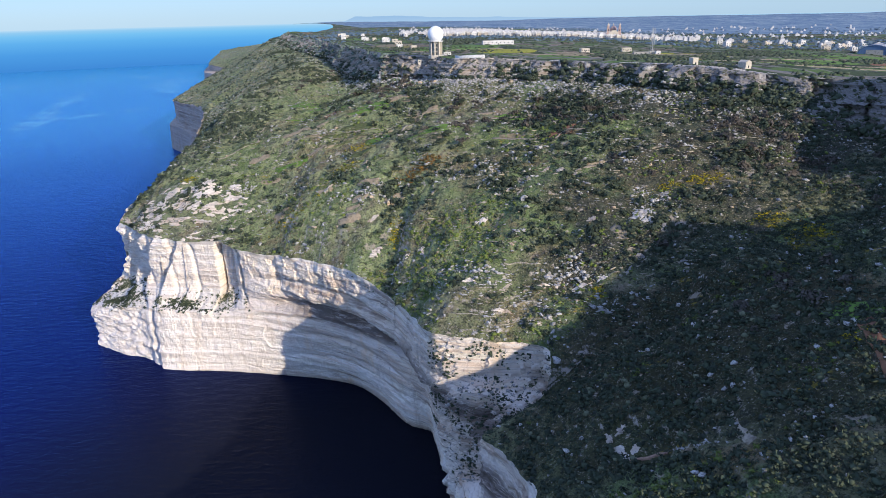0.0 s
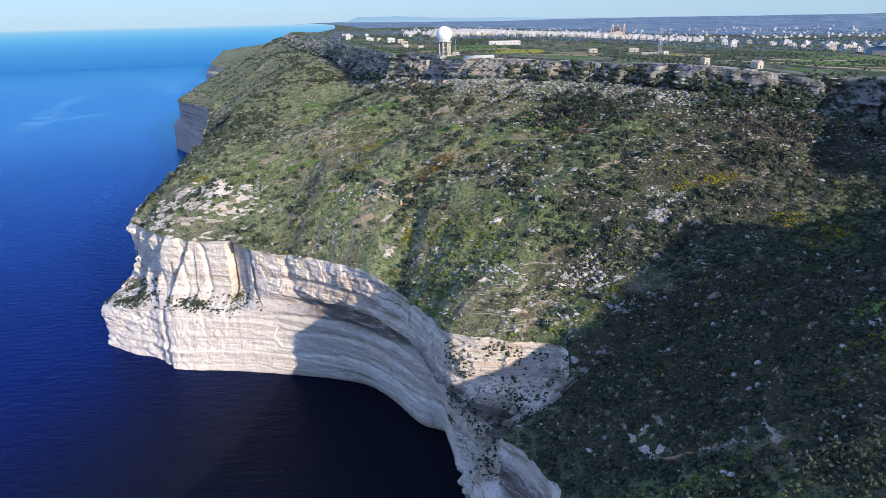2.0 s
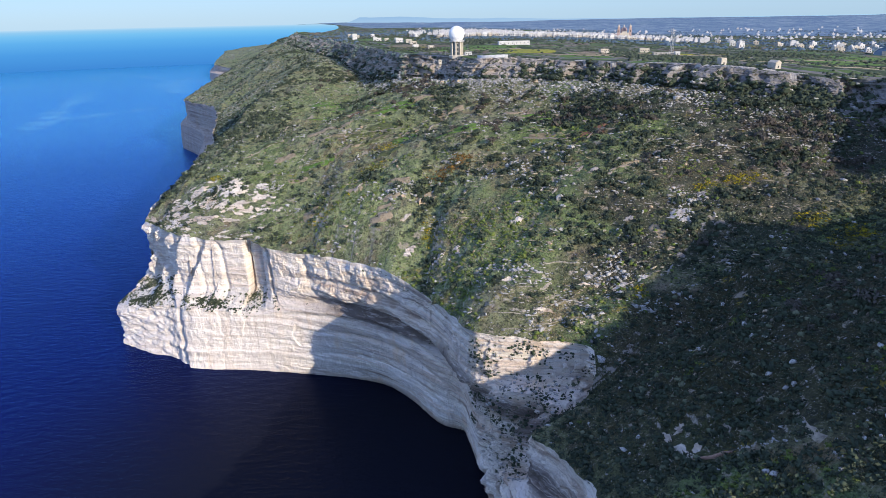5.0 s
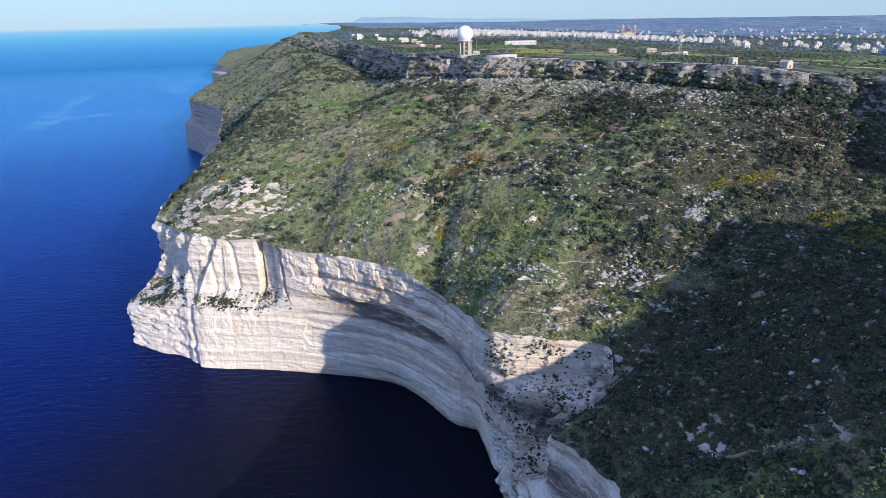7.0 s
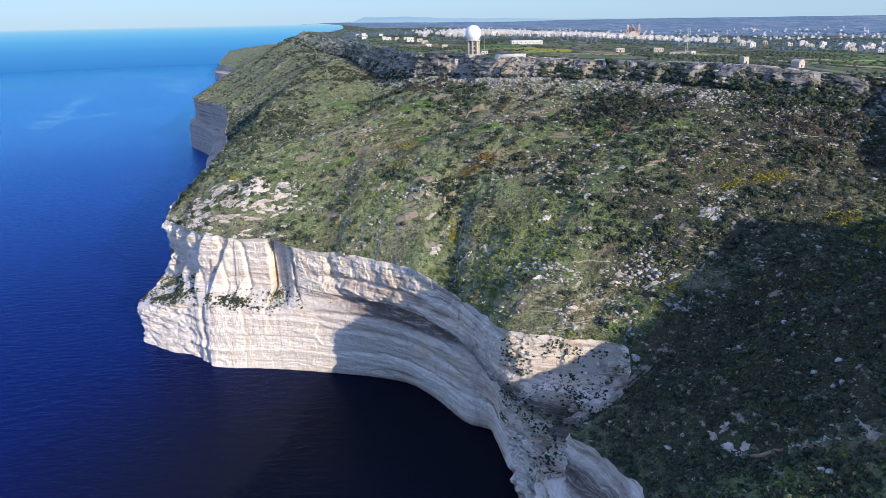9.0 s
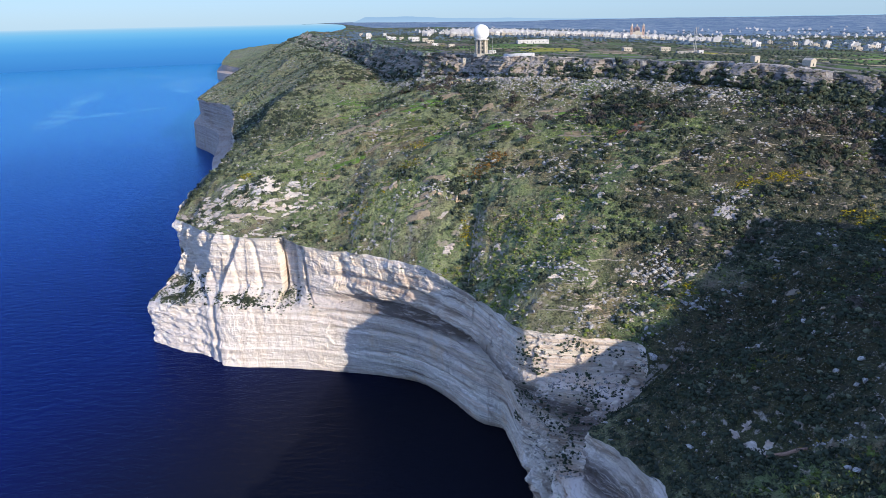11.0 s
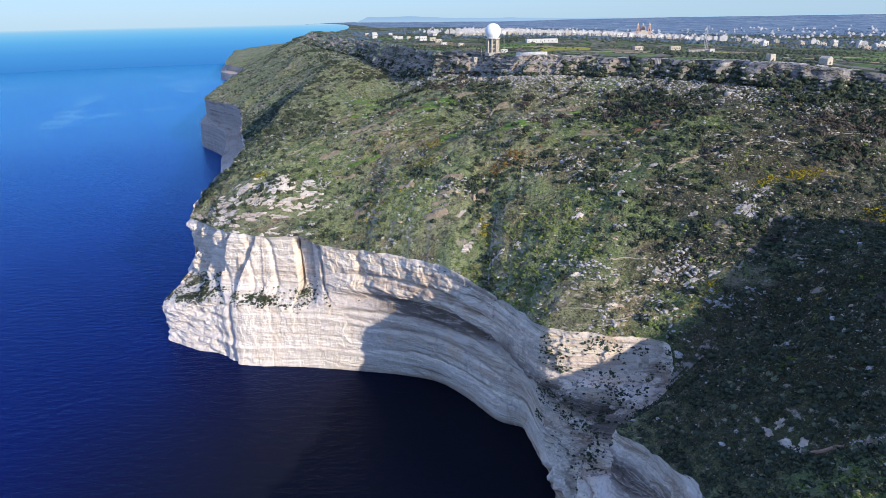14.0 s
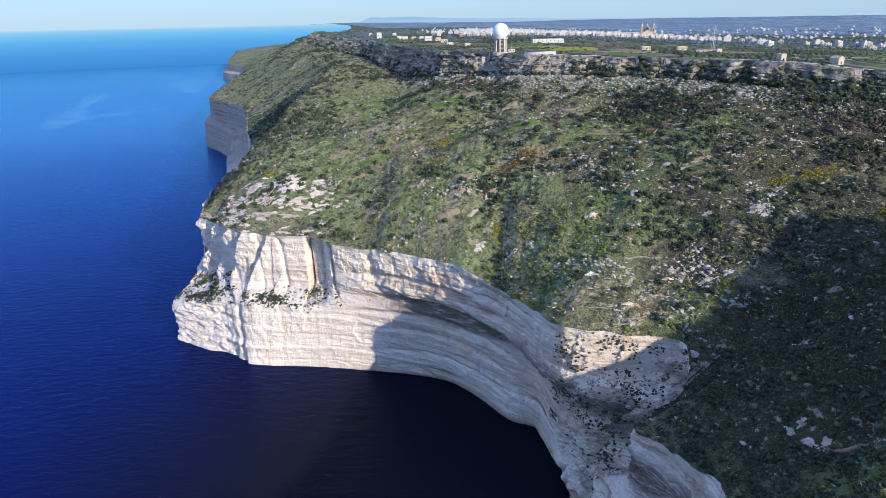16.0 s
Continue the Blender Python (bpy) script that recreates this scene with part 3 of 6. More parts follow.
def scarp_grid():
    t = np.linspace(0, 1, 34)
    g = between(foot, brow, t)
    wall = np.clip((t - 0.12) / 0.88, 0, 1) ** 0.8
    g[..., :2] = foot[:, None, :2] * (1 - wall)[None, :, None] + brow[:, None, :2] * wall[None, :, None]
    far_run = np.r_[0, np.cumsum(np.hypot(*np.diff(brow[:, :2], axis=0).T))]
    r, z = np.broadcast_to(far_run[:, None], g.shape[:2]), g[..., 2]
    hold = 1.5 * (np.sin(np.pi * t) ** 0.6)[None, :]
    amount = 2.2 * lattice(np.floor(r / 60 + 0.5 * bumps(r, z * 0, 30, 2, 68)), np.floor(z / 4.5), 69) + 3.0 * lattice(np.floor(r / 14 + 0.6 * bumps(z, r * 0.1, 12, 2, 66)), np.floor(z / 9), 67) + 3.5 * bumps(r, z * 0.2, 24, 4, 61) + 1.6 * bumps(r * 0.1, z * 2, 5, 3, 63) + 1.2 * bumps(r, z, 5, 3, 65)
    bare = (np.clip((us - 11.9) / 0.4, 0, 1) * np.clip((14.2 - us) / 0.2, 0, 1))[:, None]
    broken = (np.clip((us - 8.0) / 0.5, 0, 1) * np.clip((12.1 - us) / 0.4, 0, 1))[:, None]
    saw = (r + 5 * bumps(z, r * 0.1, 14, 2, 64)) / 36 + 0.55 * bumps(r, z * 0, 55, 2, 62)
    tooth = saw - np.floor(saw) - 0.5
    amount = amount * (1 - 0.25 * bare) + (8.0 * bare - 9.0 * broken) * tooth + (bare + broken) * (1.4 * bumps(r, z * 1.5, 7, 4, 60, 0.6))
    g[..., :2] += outward(brow)[:, None] * (amount * hold)[..., None]
    return g


FAR = [(4600, -2600), (4700, -1800), (4800, -1200), (4900, -700), (4900, -300), (4900, 100), (4900, 500), (4900, 900), (4900, 1400), (4800, 1900), (4600, 2400), (4300, 2900), (3900, 3400), (3500, 3800), (3000, 4200), (2500, 4500), (2000, 4700), (1600, 4800), (1250, 4850), (950, 4900), (700, 4900), (450, 4950), (250, 4950), (50, 4950), (-150, 4950), (-330, 4950), (-500, 4950), (-650, 4950), (-800, 4950), (-1000, 4950), (-1250, 4950), (-1400, 4960)]


def plateau_height(x, y):
    d = np.hypot(x, y)
    hills = np.clip((d - 2500) / 2000, 0, 1)
    return 231 - 0.045 * np.clip(x - 50, 0, 700) - 0.008 * np.clip(d - 900, 0, 1600) + (14 + 0.035 * np.clip(x - 50, 0, 700)) * hills + 2.0 * bumps(x, y, 260, 3, 71) + 9 * hills * bumps(x, y, 700, 3, 75)


def plateau_grid():
    far = np.c_[smooth_line(FAR, us), np.zeros(len(us))]
    t = np.linspace(0, 1, 150) ** 2.1
    g = between(brow, far, t)
    x, y = g[..., 0], g[..., 1]
    near = np.clip(np.hypot(x - brow[:, None, 0], y - brow[:, None, 1]) / 220, 0, 1)
    near = near * near * (3 - 2 * near)
    g[..., 2] = brow[:, None, 2] * (1 - near) + plateau_height(x, y) * near + 0.5 * bumps(x, y, 9, 3, 73) * np.clip(near * 9, 0, 1)
    return g


G_CLIFF, G_SLOPE, G_SCARP, G_TOP = cliff_grid(), slope_grid(), scarp_grid(), plateau_grid()
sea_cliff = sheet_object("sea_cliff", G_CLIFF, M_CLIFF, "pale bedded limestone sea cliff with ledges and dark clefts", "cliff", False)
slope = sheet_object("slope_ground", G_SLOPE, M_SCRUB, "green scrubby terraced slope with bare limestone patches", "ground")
scarp = sheet_object("inland_scarp", G_SCARP, M_SCARP, "weathered limestone scarp below the plateau, its shade painted grey", "cliff", False)
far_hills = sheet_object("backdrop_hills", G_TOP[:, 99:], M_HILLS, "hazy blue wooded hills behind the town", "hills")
plateau = sheet_object("plateau_ground", G_TOP[:, :100], M_FIELD, "patchwork plateau of small fields and scrub", "ground")


# ---- sea ----
def plate(name, xs, ys, z, material, label, category):
    g = np.zeros((len(xs), len(ys), 3))
    g[..., 0], g[..., 1], g[..., 2] = np.array(xs)[:, None], np.array(ys)[None, :], z
    return sheet_object(name, g[:, ::-1], material, label, category)


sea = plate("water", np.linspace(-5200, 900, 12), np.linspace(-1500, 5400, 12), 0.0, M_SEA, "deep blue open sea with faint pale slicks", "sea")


# ---- far water and far land, beyond the reach of the sheets ----
def far_ring(name, radius, heights, start, end, steps, material, label, category, base=-30.0):
    ang = np.radians(np.linspace(start, end, steps))
    top = np.array([heights(math.degrees(v)) for v in ang])
    rows = np.linspace(0, 1, 5)
    g = np.zeros((steps, 5, 3))
    g[..., 0], g[..., 1] = (-40 + radius * np.sin(ang))[:, None], (radius * np.cos(ang))[:, None]
    g[..., 2] = base + (top[:, None] - base) * rows[None]
    return sheet_object(name, g[::-1], material, label, category)


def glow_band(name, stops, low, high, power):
    """A far backdrop with painted haze that glows on its own, paler with height."""
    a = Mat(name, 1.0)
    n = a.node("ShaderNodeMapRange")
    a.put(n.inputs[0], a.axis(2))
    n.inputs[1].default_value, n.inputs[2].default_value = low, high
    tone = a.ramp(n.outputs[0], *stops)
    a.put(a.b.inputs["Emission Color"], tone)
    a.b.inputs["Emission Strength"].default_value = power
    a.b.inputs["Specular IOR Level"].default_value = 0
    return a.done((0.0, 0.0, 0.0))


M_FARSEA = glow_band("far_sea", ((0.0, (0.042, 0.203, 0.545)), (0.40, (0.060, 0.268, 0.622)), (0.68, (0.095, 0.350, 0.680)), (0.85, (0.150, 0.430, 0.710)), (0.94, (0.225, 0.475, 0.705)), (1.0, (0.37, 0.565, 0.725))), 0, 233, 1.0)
far_ring("backdrop_sea", 4880, lambda v: 232.6, -62, 62, 60, M_FARSEA, "open sea backdrop, its painted haze glowing paler to the horizon", "sea", -5.0)
# island silhouette, its blue haze painted as a glow
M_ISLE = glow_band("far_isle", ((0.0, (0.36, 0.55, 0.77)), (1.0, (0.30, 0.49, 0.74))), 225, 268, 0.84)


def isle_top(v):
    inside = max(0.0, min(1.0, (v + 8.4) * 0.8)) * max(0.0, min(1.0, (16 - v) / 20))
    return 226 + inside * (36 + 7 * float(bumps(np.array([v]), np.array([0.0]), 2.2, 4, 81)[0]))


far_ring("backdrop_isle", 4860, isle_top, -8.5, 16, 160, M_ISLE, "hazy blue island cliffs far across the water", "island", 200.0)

# ---- helpers for things on the land ----
from mathutils.bvhtree import BVHTree

bpy.context.view_layer.update()


DEPS = bpy.context.evaluated_depsgraph_get()
TREE_OF = {ob.name: BVHTree.FromObject(ob, DEPS) for ob in (slope, plateau, scarp, far_hills)}


def ground(x, y, over=(slope, plateau, scarp, far_hills)):
    """Height of the land at a place."""
    best = -1e9
    for ob in over:
        place = TREE_OF[ob.name].ray_cast(Vector((x, y, 400)), Vector((0, 0, -1)))[0]
        if place is not None:
            best = max(best, place.z)
    return best if best > -1e8 else 0.0


def raw_mesh(name, verts, faces, material, smooth=False):
    me = bpy.data.meshes.new(name)
    verts, faces = np.asarray(verts, np.float32), np.asarray(faces, np.int32)
    k = faces.shape[1]
    me.vertices.add(len(verts))
    me.vertices.foreach_set("co", verts.reshape(-1))
    me.loops.add(faces.size)
    me.loops.foreach_set("vertex_index", faces.reshape(-1))
    me.polygons.add(len(faces))
    me.polygons.foreach_set("loop_start", np.arange(0, faces.size, k, dtype=np.int32))
    if smooth:
        me.polygons.foreach_set("use_smooth", np.ones(len(faces), dtype=bool))
    me.update(calc_edges=True)
    me.materials.append(material)
    return me


def ball(level, seed, rough=0.28, flat=0.75):
    """A lumpy stone or clump: vertices and triangles."""
    bm = bmesh.new()
    bmesh.ops.create_icosphere(bm, subdivisions=level, radius=1)
    rnd = random.Random(seed)
    off = Vector((rnd.random() * 50, rnd.random() * 50, rnd.random() * 50))
    cuts = [(Vector((rnd.gauss(0, 1), rnd.gauss(0, 1), rnd.gauss(0, 1))).normalized(), rnd.uniform(0.34, 0.8)) for _ in range(9)] if rough > 0.32 else []
    pull = Vector((rnd.uniform(0.7, 1.3), rnd.uniform(0.7, 1.3), rnd.uniform(0.75, 1.2))) if rough > 0.32 else Vector((1, 1, 1))
    for v in bm.verts:
        for way, far in cuts:
            over = v.co.dot(way) - far
            if over > 0:
                v.co -= way * over
        v.co *= 1 + rough * 0.9 * noise.noise(v.co * 1.1 + off) + rough * 0.5 * noise.noise(v.co * 2.7 + off)
        v.co.z *= flat
        v.co = v.co * pull
    vs = np.array([v.co for v in bm.verts])
    fs = np.array([[v.index for v in f.verts] for f in bm.faces])
    bm.free()
    return vs, fs


def clump(seed, leaves, size, flat=0.7, core=0.72):
    """A bush: an inner lump and many small leaf blades round it."""
    rnd = np.random.RandomState(seed)
    vs, fs = ball(1, seed, 0.3, flat)
    vs = vs * core
    d = rnd.normal(size=(leaves, 3))
    d /= np.linalg.norm(d, axis=1, keepdims=True)
    d[:, 2] = np.abs(d[:, 2]) * 1.1 - 0.25
    lump = 0.78 + 0.34 * rnd.rand(leaves, 1) + 0.18 * np.sin(3 * d[:, :1] + seed) * np.cos(2.5 * d[:, 1:2])
    c = d * lump * (1, 1, flat)
    a = rnd.normal(size=(leaves, 3))
    a /= np.linalg.norm(a, axis=1, keepdims=True)
    b = np.cross(a, d + 0.4 * rnd.normal(size=(leaves, 3)))
    b /= np.linalg.norm(b, axis=1, keepdims=True) + 1e-6
    s = size * (0.6 + 0.8 * rnd.rand(leaves, 1))
    quad = np.stack([c - a * s, c + b * s * 0.55, c + a * s, c - b * s * 0.55], 1).reshape(-1, 3)
    q = np.arange(leaves * 4).reshape(-1, 4) + len(vs)
    tri = np.concatenate([q[:, [0, 1, 2]], q[:, [0, 2, 3]]])
    return np.concatenate([vs, quad]), np.concatenate([fs, tri])


def tuft(seed, blades, size):
    """A low tuft of blades."""
    rnd = np.random.RandomState(seed)
    c = rnd.normal(size=(blades, 3)) * (0.42, 0.42, 0.1) + (0, 0, 0.3)
    a = rnd.normal(size=(blades, 3)) * (1, 1, 0.8)
    a /= np.linalg.norm(a, axis=1, keepdims=True)
    b = rnd.normal(size=(blades, 3))
    b /= np.linalg.norm(b, axis=1, keepdims=True)
    quad = np.stack([c - a * size, c + b * size * 0.6, c + a * size, c - b * size * 0.6], 1).reshape(-1, 3)
    q = np.arange(blades * 4).reshape(-1, 4)
    return quad, np.concatenate([q[:, [0, 1, 2]], q[:, [0, 2, 3]]])


def gather(places, sizes, kinds, seed, sink=0.2, squash=0.3, swing=1.0):
    """Copies of the kinds at the places, turned and sized at random, as one set of vertices and triangles."""
    rnd = np.random.RandomState(seed)
    pick = rnd.randint(0, len(kinds), len(places))
    allv, allf, base = [], [], 0
    for k, (vs, fs) in enumerate(kinds):
        at, sz = places[pick == k], sizes[pick == k]
        n = len(at)
        if not n:
            continue
        turn = (rnd.rand(n) - 0.5) * 2 * np.pi * swing
        c, s = np.cos(turn)[:, None], np.sin(turn)[:, None]
        st = 1 + squash * (rnd.rand(n, 3) - 0.5) * 2
        p = vs[None] * st[:, None] * sz[:, None, None]
        p = np.stack([p[..., 0] * c - p[..., 1] * s, p[..., 0] * s + p[..., 1] * c, p[..., 2]], -1) + at[:, None] + [0, 0, 1] * (sz * (0.45 - sink))[:, None, None]
        allv.append(p.reshape(-1, 3))
        allf.append((fs[None] + (np.arange(n) * len(vs))[:, None, None] + base).reshape(-1, 3))
        base += n * len(vs)
    return np.concatenate(allv), np.concatenate(allf)


def cell_sites(grid):
    """Centres and areas of a sheet's cells."""
    a, b, c, d = grid[:-1, :-1], grid[:-1, 1:], grid[1:, 1:], grid[1:, :-1]
    mid = (a + b + c + d) / 4
    area = 0.5 * np.linalg.norm(np.cross(c - a, d - b), axis=-1)
    tilt = np.abs(np.cross(c - a, d - b)[..., 2]) * 0.5 / (area + 1e-9)
    return mid, area, tilt


def sow(grid, weight, count, seed):
    """Random places on a sheet, as dense as the weight says."""
    rnd = np.random.RandomState(seed)
    w = weight.reshape(-1).clip(0)
    i = rnd.choice(len(w), size=count, p=w / w.sum())
    iu, iv = np.divmod(i, grid.shape[1] - 1)
    fu, fv = rnd.rand(count, 1), rnd.rand(count, 1)
    return (grid[iu, iv] * (1 - fu) + grid[iu + 1, iv] * fu) * (1 - fv) + (grid[iu, iv + 1] * (1 - fu) + grid[iu + 1, iv + 1] * fu) * fv


def spread(name, places, sizes, kinds, material, label, category, seed, sink=0.2, squash=0.3, swing=1.0):
    v, f = gather(places, sizes, kinds, seed, sink, squash, swing)
    return tagged(new(name, raw_mesh(name, v, f, material)), label, category, kind="stuff")


def sizes_of(n, small, large, seed, power=2.2):
    return small + (large - small) * np.random.RandomState(seed).rand(n) ** power


def stone_mat(name, colour, dark):
    a = Mat(name, 0.95)
    isl = a.node("ShaderNodeNewGeometry").outputs["Random Per Island"]
    base = a.ramp(isl, (0.0, tuple(0.72 * c for c in colour)), (0.5, colour), (1.0, tuple(min(0.8, 1.18 * c) for c in colour)))
    base = a.mix(a.step(a.noise(0.9, 5, 0.75), 0.47, 0.60), base, dark)
    a.bump(a.noise(0.7, 4, 0.7), 0.25, 0.8)
    return a.done(base)


M_STONE = stone_mat("boulder_limestone", (0.42, 0.405, 0.38), (0.17, 0.16, 0.14))
M_TAN = stone_mat("tan_boulder", (0.46, 0.36, 0.25), (0.24, 0.18, 0.12))
M_SLAB = limestone("bare_slab", -0.25, 1.28)
M_RISER = stone_mat("terrace_bank", (0.37, 0.315, 0.23), (0.20, 0.17, 0.11))
M_GREYSLAB = limestone("grey_slab", -0.25, 0.80)
M_BUSH = leafy("dark_bush_leaves", (0.028, 0.038, 0.028), (0.084, 0.108, 0.062))
M_OLIVE = leafy("olive_bush_leaves", (0.083, 0.101, 0.061), (0.214, 0.222, 0.136))
M_FRESH = leafy("fresh_green_leaves", (0.075, 0.108, 0.028), (0.180, 0.225, 0.050))
# far leaf colours with the blue haze of distance painted in
M_FARLEAF = leafy("hazed_leaves", (0.065, 0.105, 0.145), (0.115, 0.165, 0.205))
M_FARSCRUB = leafy("hazed_scrub_leaves", (0.085, 0.118, 0.098), (0.230, 0.280, 0.220))
M_TWIG = leafy("bare_twigs", (0.060, 0.052, 0.044), (0.140, 0.122, 0.100))
M_BLOOM = leafy("yellow_blooms", (0.075, 0.090, 0.020), (0.17, 0.16, 0.03), (0.42, 0.33, 0.015))
M_RUST = leafy("rusty_spurge", (0.090, 0.070, 0.025), (0.16, 0.12, 0.03), (0.27, 0.13, 0.03))
M_DRY = leafy("dry_grass_blades", (0.156, 0.128, 0.069), (0.312, 0.256, 0.138))

STONES = [ball(1, 100 + k, 0.5, 0.68) for k in range(7)]
BUSHES = [clump(200 + k, 20, 0.36, 0.7, 0.68) for k in range(6)]
FARBUSH = [clump(280 + k, 8, 0.40, 0.7, 0.86) for k in range(6)]
LOWBUSH = [ball(1, 290 + k, 0.31, 0.72) for k in range(8)]
TWIGS = [clump(220 + k, 60, 0.26, 0.8, 0.35) for k in range(4)]
TUFTS = [tuft(240 + k, 6, 0.42) for k in range(6)]

# ---- what grows and lies on the slope ----
mid, area, tilt = cell_sites(G_SLOPE)
sx, sy = mid[..., 0], mid[..., 1]
uu = ((us[:-1] + us[1:]) / 2)[:, None] + 0 * sx
tv = np.linspace(0, 1, 300) ** 1.25
vv = ((tv[:-1] + tv[1:]) / 2)[None] + 0 * sx
dist = np.hypot(sx, sy)
seen = (uu > 1.6) & (uu < 29) & (np.abs(sx + 10) < 0.72 * sy + 90)
near = seen * np.clip(900 / dist, 0.15, 2.2)
patchy = np.clip(0.5 + 1.1 * bumps(sx, sy, 30, 3, 301), 0, 2)
clotted = np.clip(bumps(sx, sy, 16, 4, 303) * 3.2 - 0.7, 0, 3)
rubble = np.exp(-(((vv - 0.93) / 0.09) ** 2)) * np.clip(1.1 - np.abs(uu - 13) / 4.5, 0.12, 1)
head = np.exp(-((np.hypot(sx + 230, sy - 570) / 55) ** 2))

w = area * near * np.clip((1150 - dist) / 350, 0.06, 1) * (0.05 + 0.9 * clotted * patchy * np.clip(uu - 7.5, 0.07, 1) + 1.3 * rubble + 0.25 * head)
n = 12000
spread("boulders", sow(G_SLOPE, w, n, 1), sizes_of(n, 0.25, 2.0, 2, 3.6), STONES, M_STONE, "scattered pale limestone boulders on the slope", "boulders", 3, 0.3, 0.55)
w = area * seen * rubble * (uu > 9.5) * (uu < 19)
n = 600
spread("scree_blocks", sow(G_SLOPE, w, n, 4), sizes_of(n, 0.7, 2.8, 5, 2.6), STONES, M_STONE, "large fallen limestone blocks below the scarp", "boulders", 6)
w = area * seen * rubble * (uu > 8) * (uu < 19)
n = 2800
spread("scree_stones", sow(G_SLOPE, w, n, 104), sizes_of(n, 0.35, 1.5, 105, 2.2), STONES, M_STONE, "tumbled limestone rubble below the scarp", "stones", 106)
w = area * near * (0.15 + clotted) * (vv < 0.6)
n = 260
spread("tan_stones", sow(G_SLOPE, w, n, 7), sizes_of(n, 0.5, 2.2, 8, 2.4), STONES, M_TAN, "tan weathered stones among the scrub", "boulders", 9)

thick = np.clip(bumps(sx, sy, 45, 4, 311) * 1.8 + 0.35, 0, 2)
upper = np.exp(-(((vv - 0.80) / 0.16) ** 2)) * np.clip((uu - 6.5) / 2, 0, 1)
shade_side = np.clip((9 - uu) / 2, 0, 1)
right_wood = np.clip((sx - 60) / 60, 0, 1) * np.clip((sy - 340) / 60, 0, 1) * np.clip(0.1 + 2.4 * bumps(sx, sy, 20, 3, 313), 0, 2.2)
w = area * near * (0.12 + 0.9 * thick * patchy + 1.1 * upper * thick + 1.5 * shade_side + 1.1 * right_wood)
n = 12000
w = w * np.where((uu > 11.6) & (uu < 14.3) & (vv > 0.9), 0.12, 1)
TRODDEN = [[(54, 238), (57, 225), (62, 216), (69, 213), (77, 205), (89, 200)], [(105, 236), (98, 221), (94, 209), (93, 197)]]
w = w * np.all([to_line(sx, sy, pts) > 3.0 for pts in TRODDEN], axis=0)
NEARBUSH = [clump(260 + k, 20, 0.32, 0.6, 0.55) for k in range(5)]
spread("shaded_bushes", sow(G_SLOPE, w * (uu < 8.5), n, 64), sizes_of(n, 0.6, 3.0, 65, 2.2), NEARBUSH, M_BUSH, "dark green bushes on the shaded near slope", "bushes", 66, 0.3)
n = 10000
spread("dark_bushes", sow(G_SLOPE, w * (uu >= 8.5), n, 11), sizes_of(n, 0.6, 3.8, 12, 2.6), BUSHES, M_BUSH, "dark green rounded bushes on the slope", "bushes", 13, 0.3)
w = area * near * (0.3 + patchy)
n = 4200
spread("olive_bushes", sow(G_SLOPE, w, n, 14), sizes_of(n, 0.6, 2.0, 15, 1.8), FARBUSH, M_OLIVE, "grey-green low scrub bushes", "bushes", 16, 0.3)
green = np.clip(bumps(sx, sy, 45, 4, 321) * 3 - 0.3, 0, 2)
w = area * near * green * np.clip((uu - 8) / 3, 0, 1) * np.clip((680 - dist) / 120, 0.04, 1)
n = 2000
spread("fresh_bushes", sow(G_SLOPE, w, n, 17), sizes_of(n, 0.5, 1.8, 18, 1.8), FARBUSH, M_FRESH, "bright fresh green clumps", "bushes", 19, 0.3)
w = area * seen * np.clip((9 - uu) / 1.5, 0, 1) * np.clip(bumps(sx, sy, 32, 4, 323) * 3 - 0.5, 0, 2)
n = 1100
spread("shaded_clumps", sow(G_SLOPE, w, n, 67), sizes_of(n, 0.5, 2.0, 68, 1.8), NEARBUSH, M_FRESH, "yellow-green clumps among the shaded bushes", "bushes", 69, 0.3)
w = area * seen * (upper * (uu < 15) * np.clip(bumps(sx, sy, 38, 3, 331) * 2, 0, 2) + 0.6 * np.exp(-((np.hypot(sx - 140, sy - 285) / 26) ** 2)) + 0.1 * right_wood * patchy)
n = 260
spread("bare_shrubs", sow(G_SLOPE, w, n, 20), sizes_of(n, 1.5, 4.6, 21, 1.6), TWIGS, M_TWIG, "leafless brown-grey shrubs", "bushes", 22, 0.2)
w = area * near * (0.4 + patchy) * np.where(uu < 8.3, 0.4, 1)
n = 26000
spread("grass_tufts", sow(G_SLOPE, w, n, 23), sizes_of(n, 0.5, 1.3, 24, 1.5), TUFTS, M_OLIVE, "rough grass and herbs over the slope", "grass", 25, 0.45)
n = 16000
w = area * near * np.clip(bumps(sx, sy, 50, 3, 341) * 2, 0, 2) * np.where(uu < 8.3, 0.5, 1)
spread("dry_tufts", sow(G_SLOPE, w, n, 26), sizes_of(n, 0.5, 1.3, 27, 1.5), TUFTS, M_DRY, "straw-coloured dry grass tufts", "grass", 28, 0.45)

# ledges of bedrock that run along the contours
SHELVES = [(v * (1.9, 0.9, 0.5), f) for v, f in (ball(1, 140 + k, 0.62, 0.7) for k in range(9))]
banded = np.clip(bumps(sx * 0.35, mid[..., 2] * 7, 24, 3, 305) * 2.4 - 0.35, 0, 2) * np.clip(0.3 + bumps(sx, sy, 70, 3, 307), 0, 1.5)
w = area * near * np.clip((uu - 8.2) * 2, 0.03, 1) * np.clip((1000 - dist) / 300, 0, 1) * (banded + 0.3 * head + 0.9 * np.exp(-((np.hypot(sx - 22, (sy - 360) * 1.2) / 38) ** 2)))
n = 2200
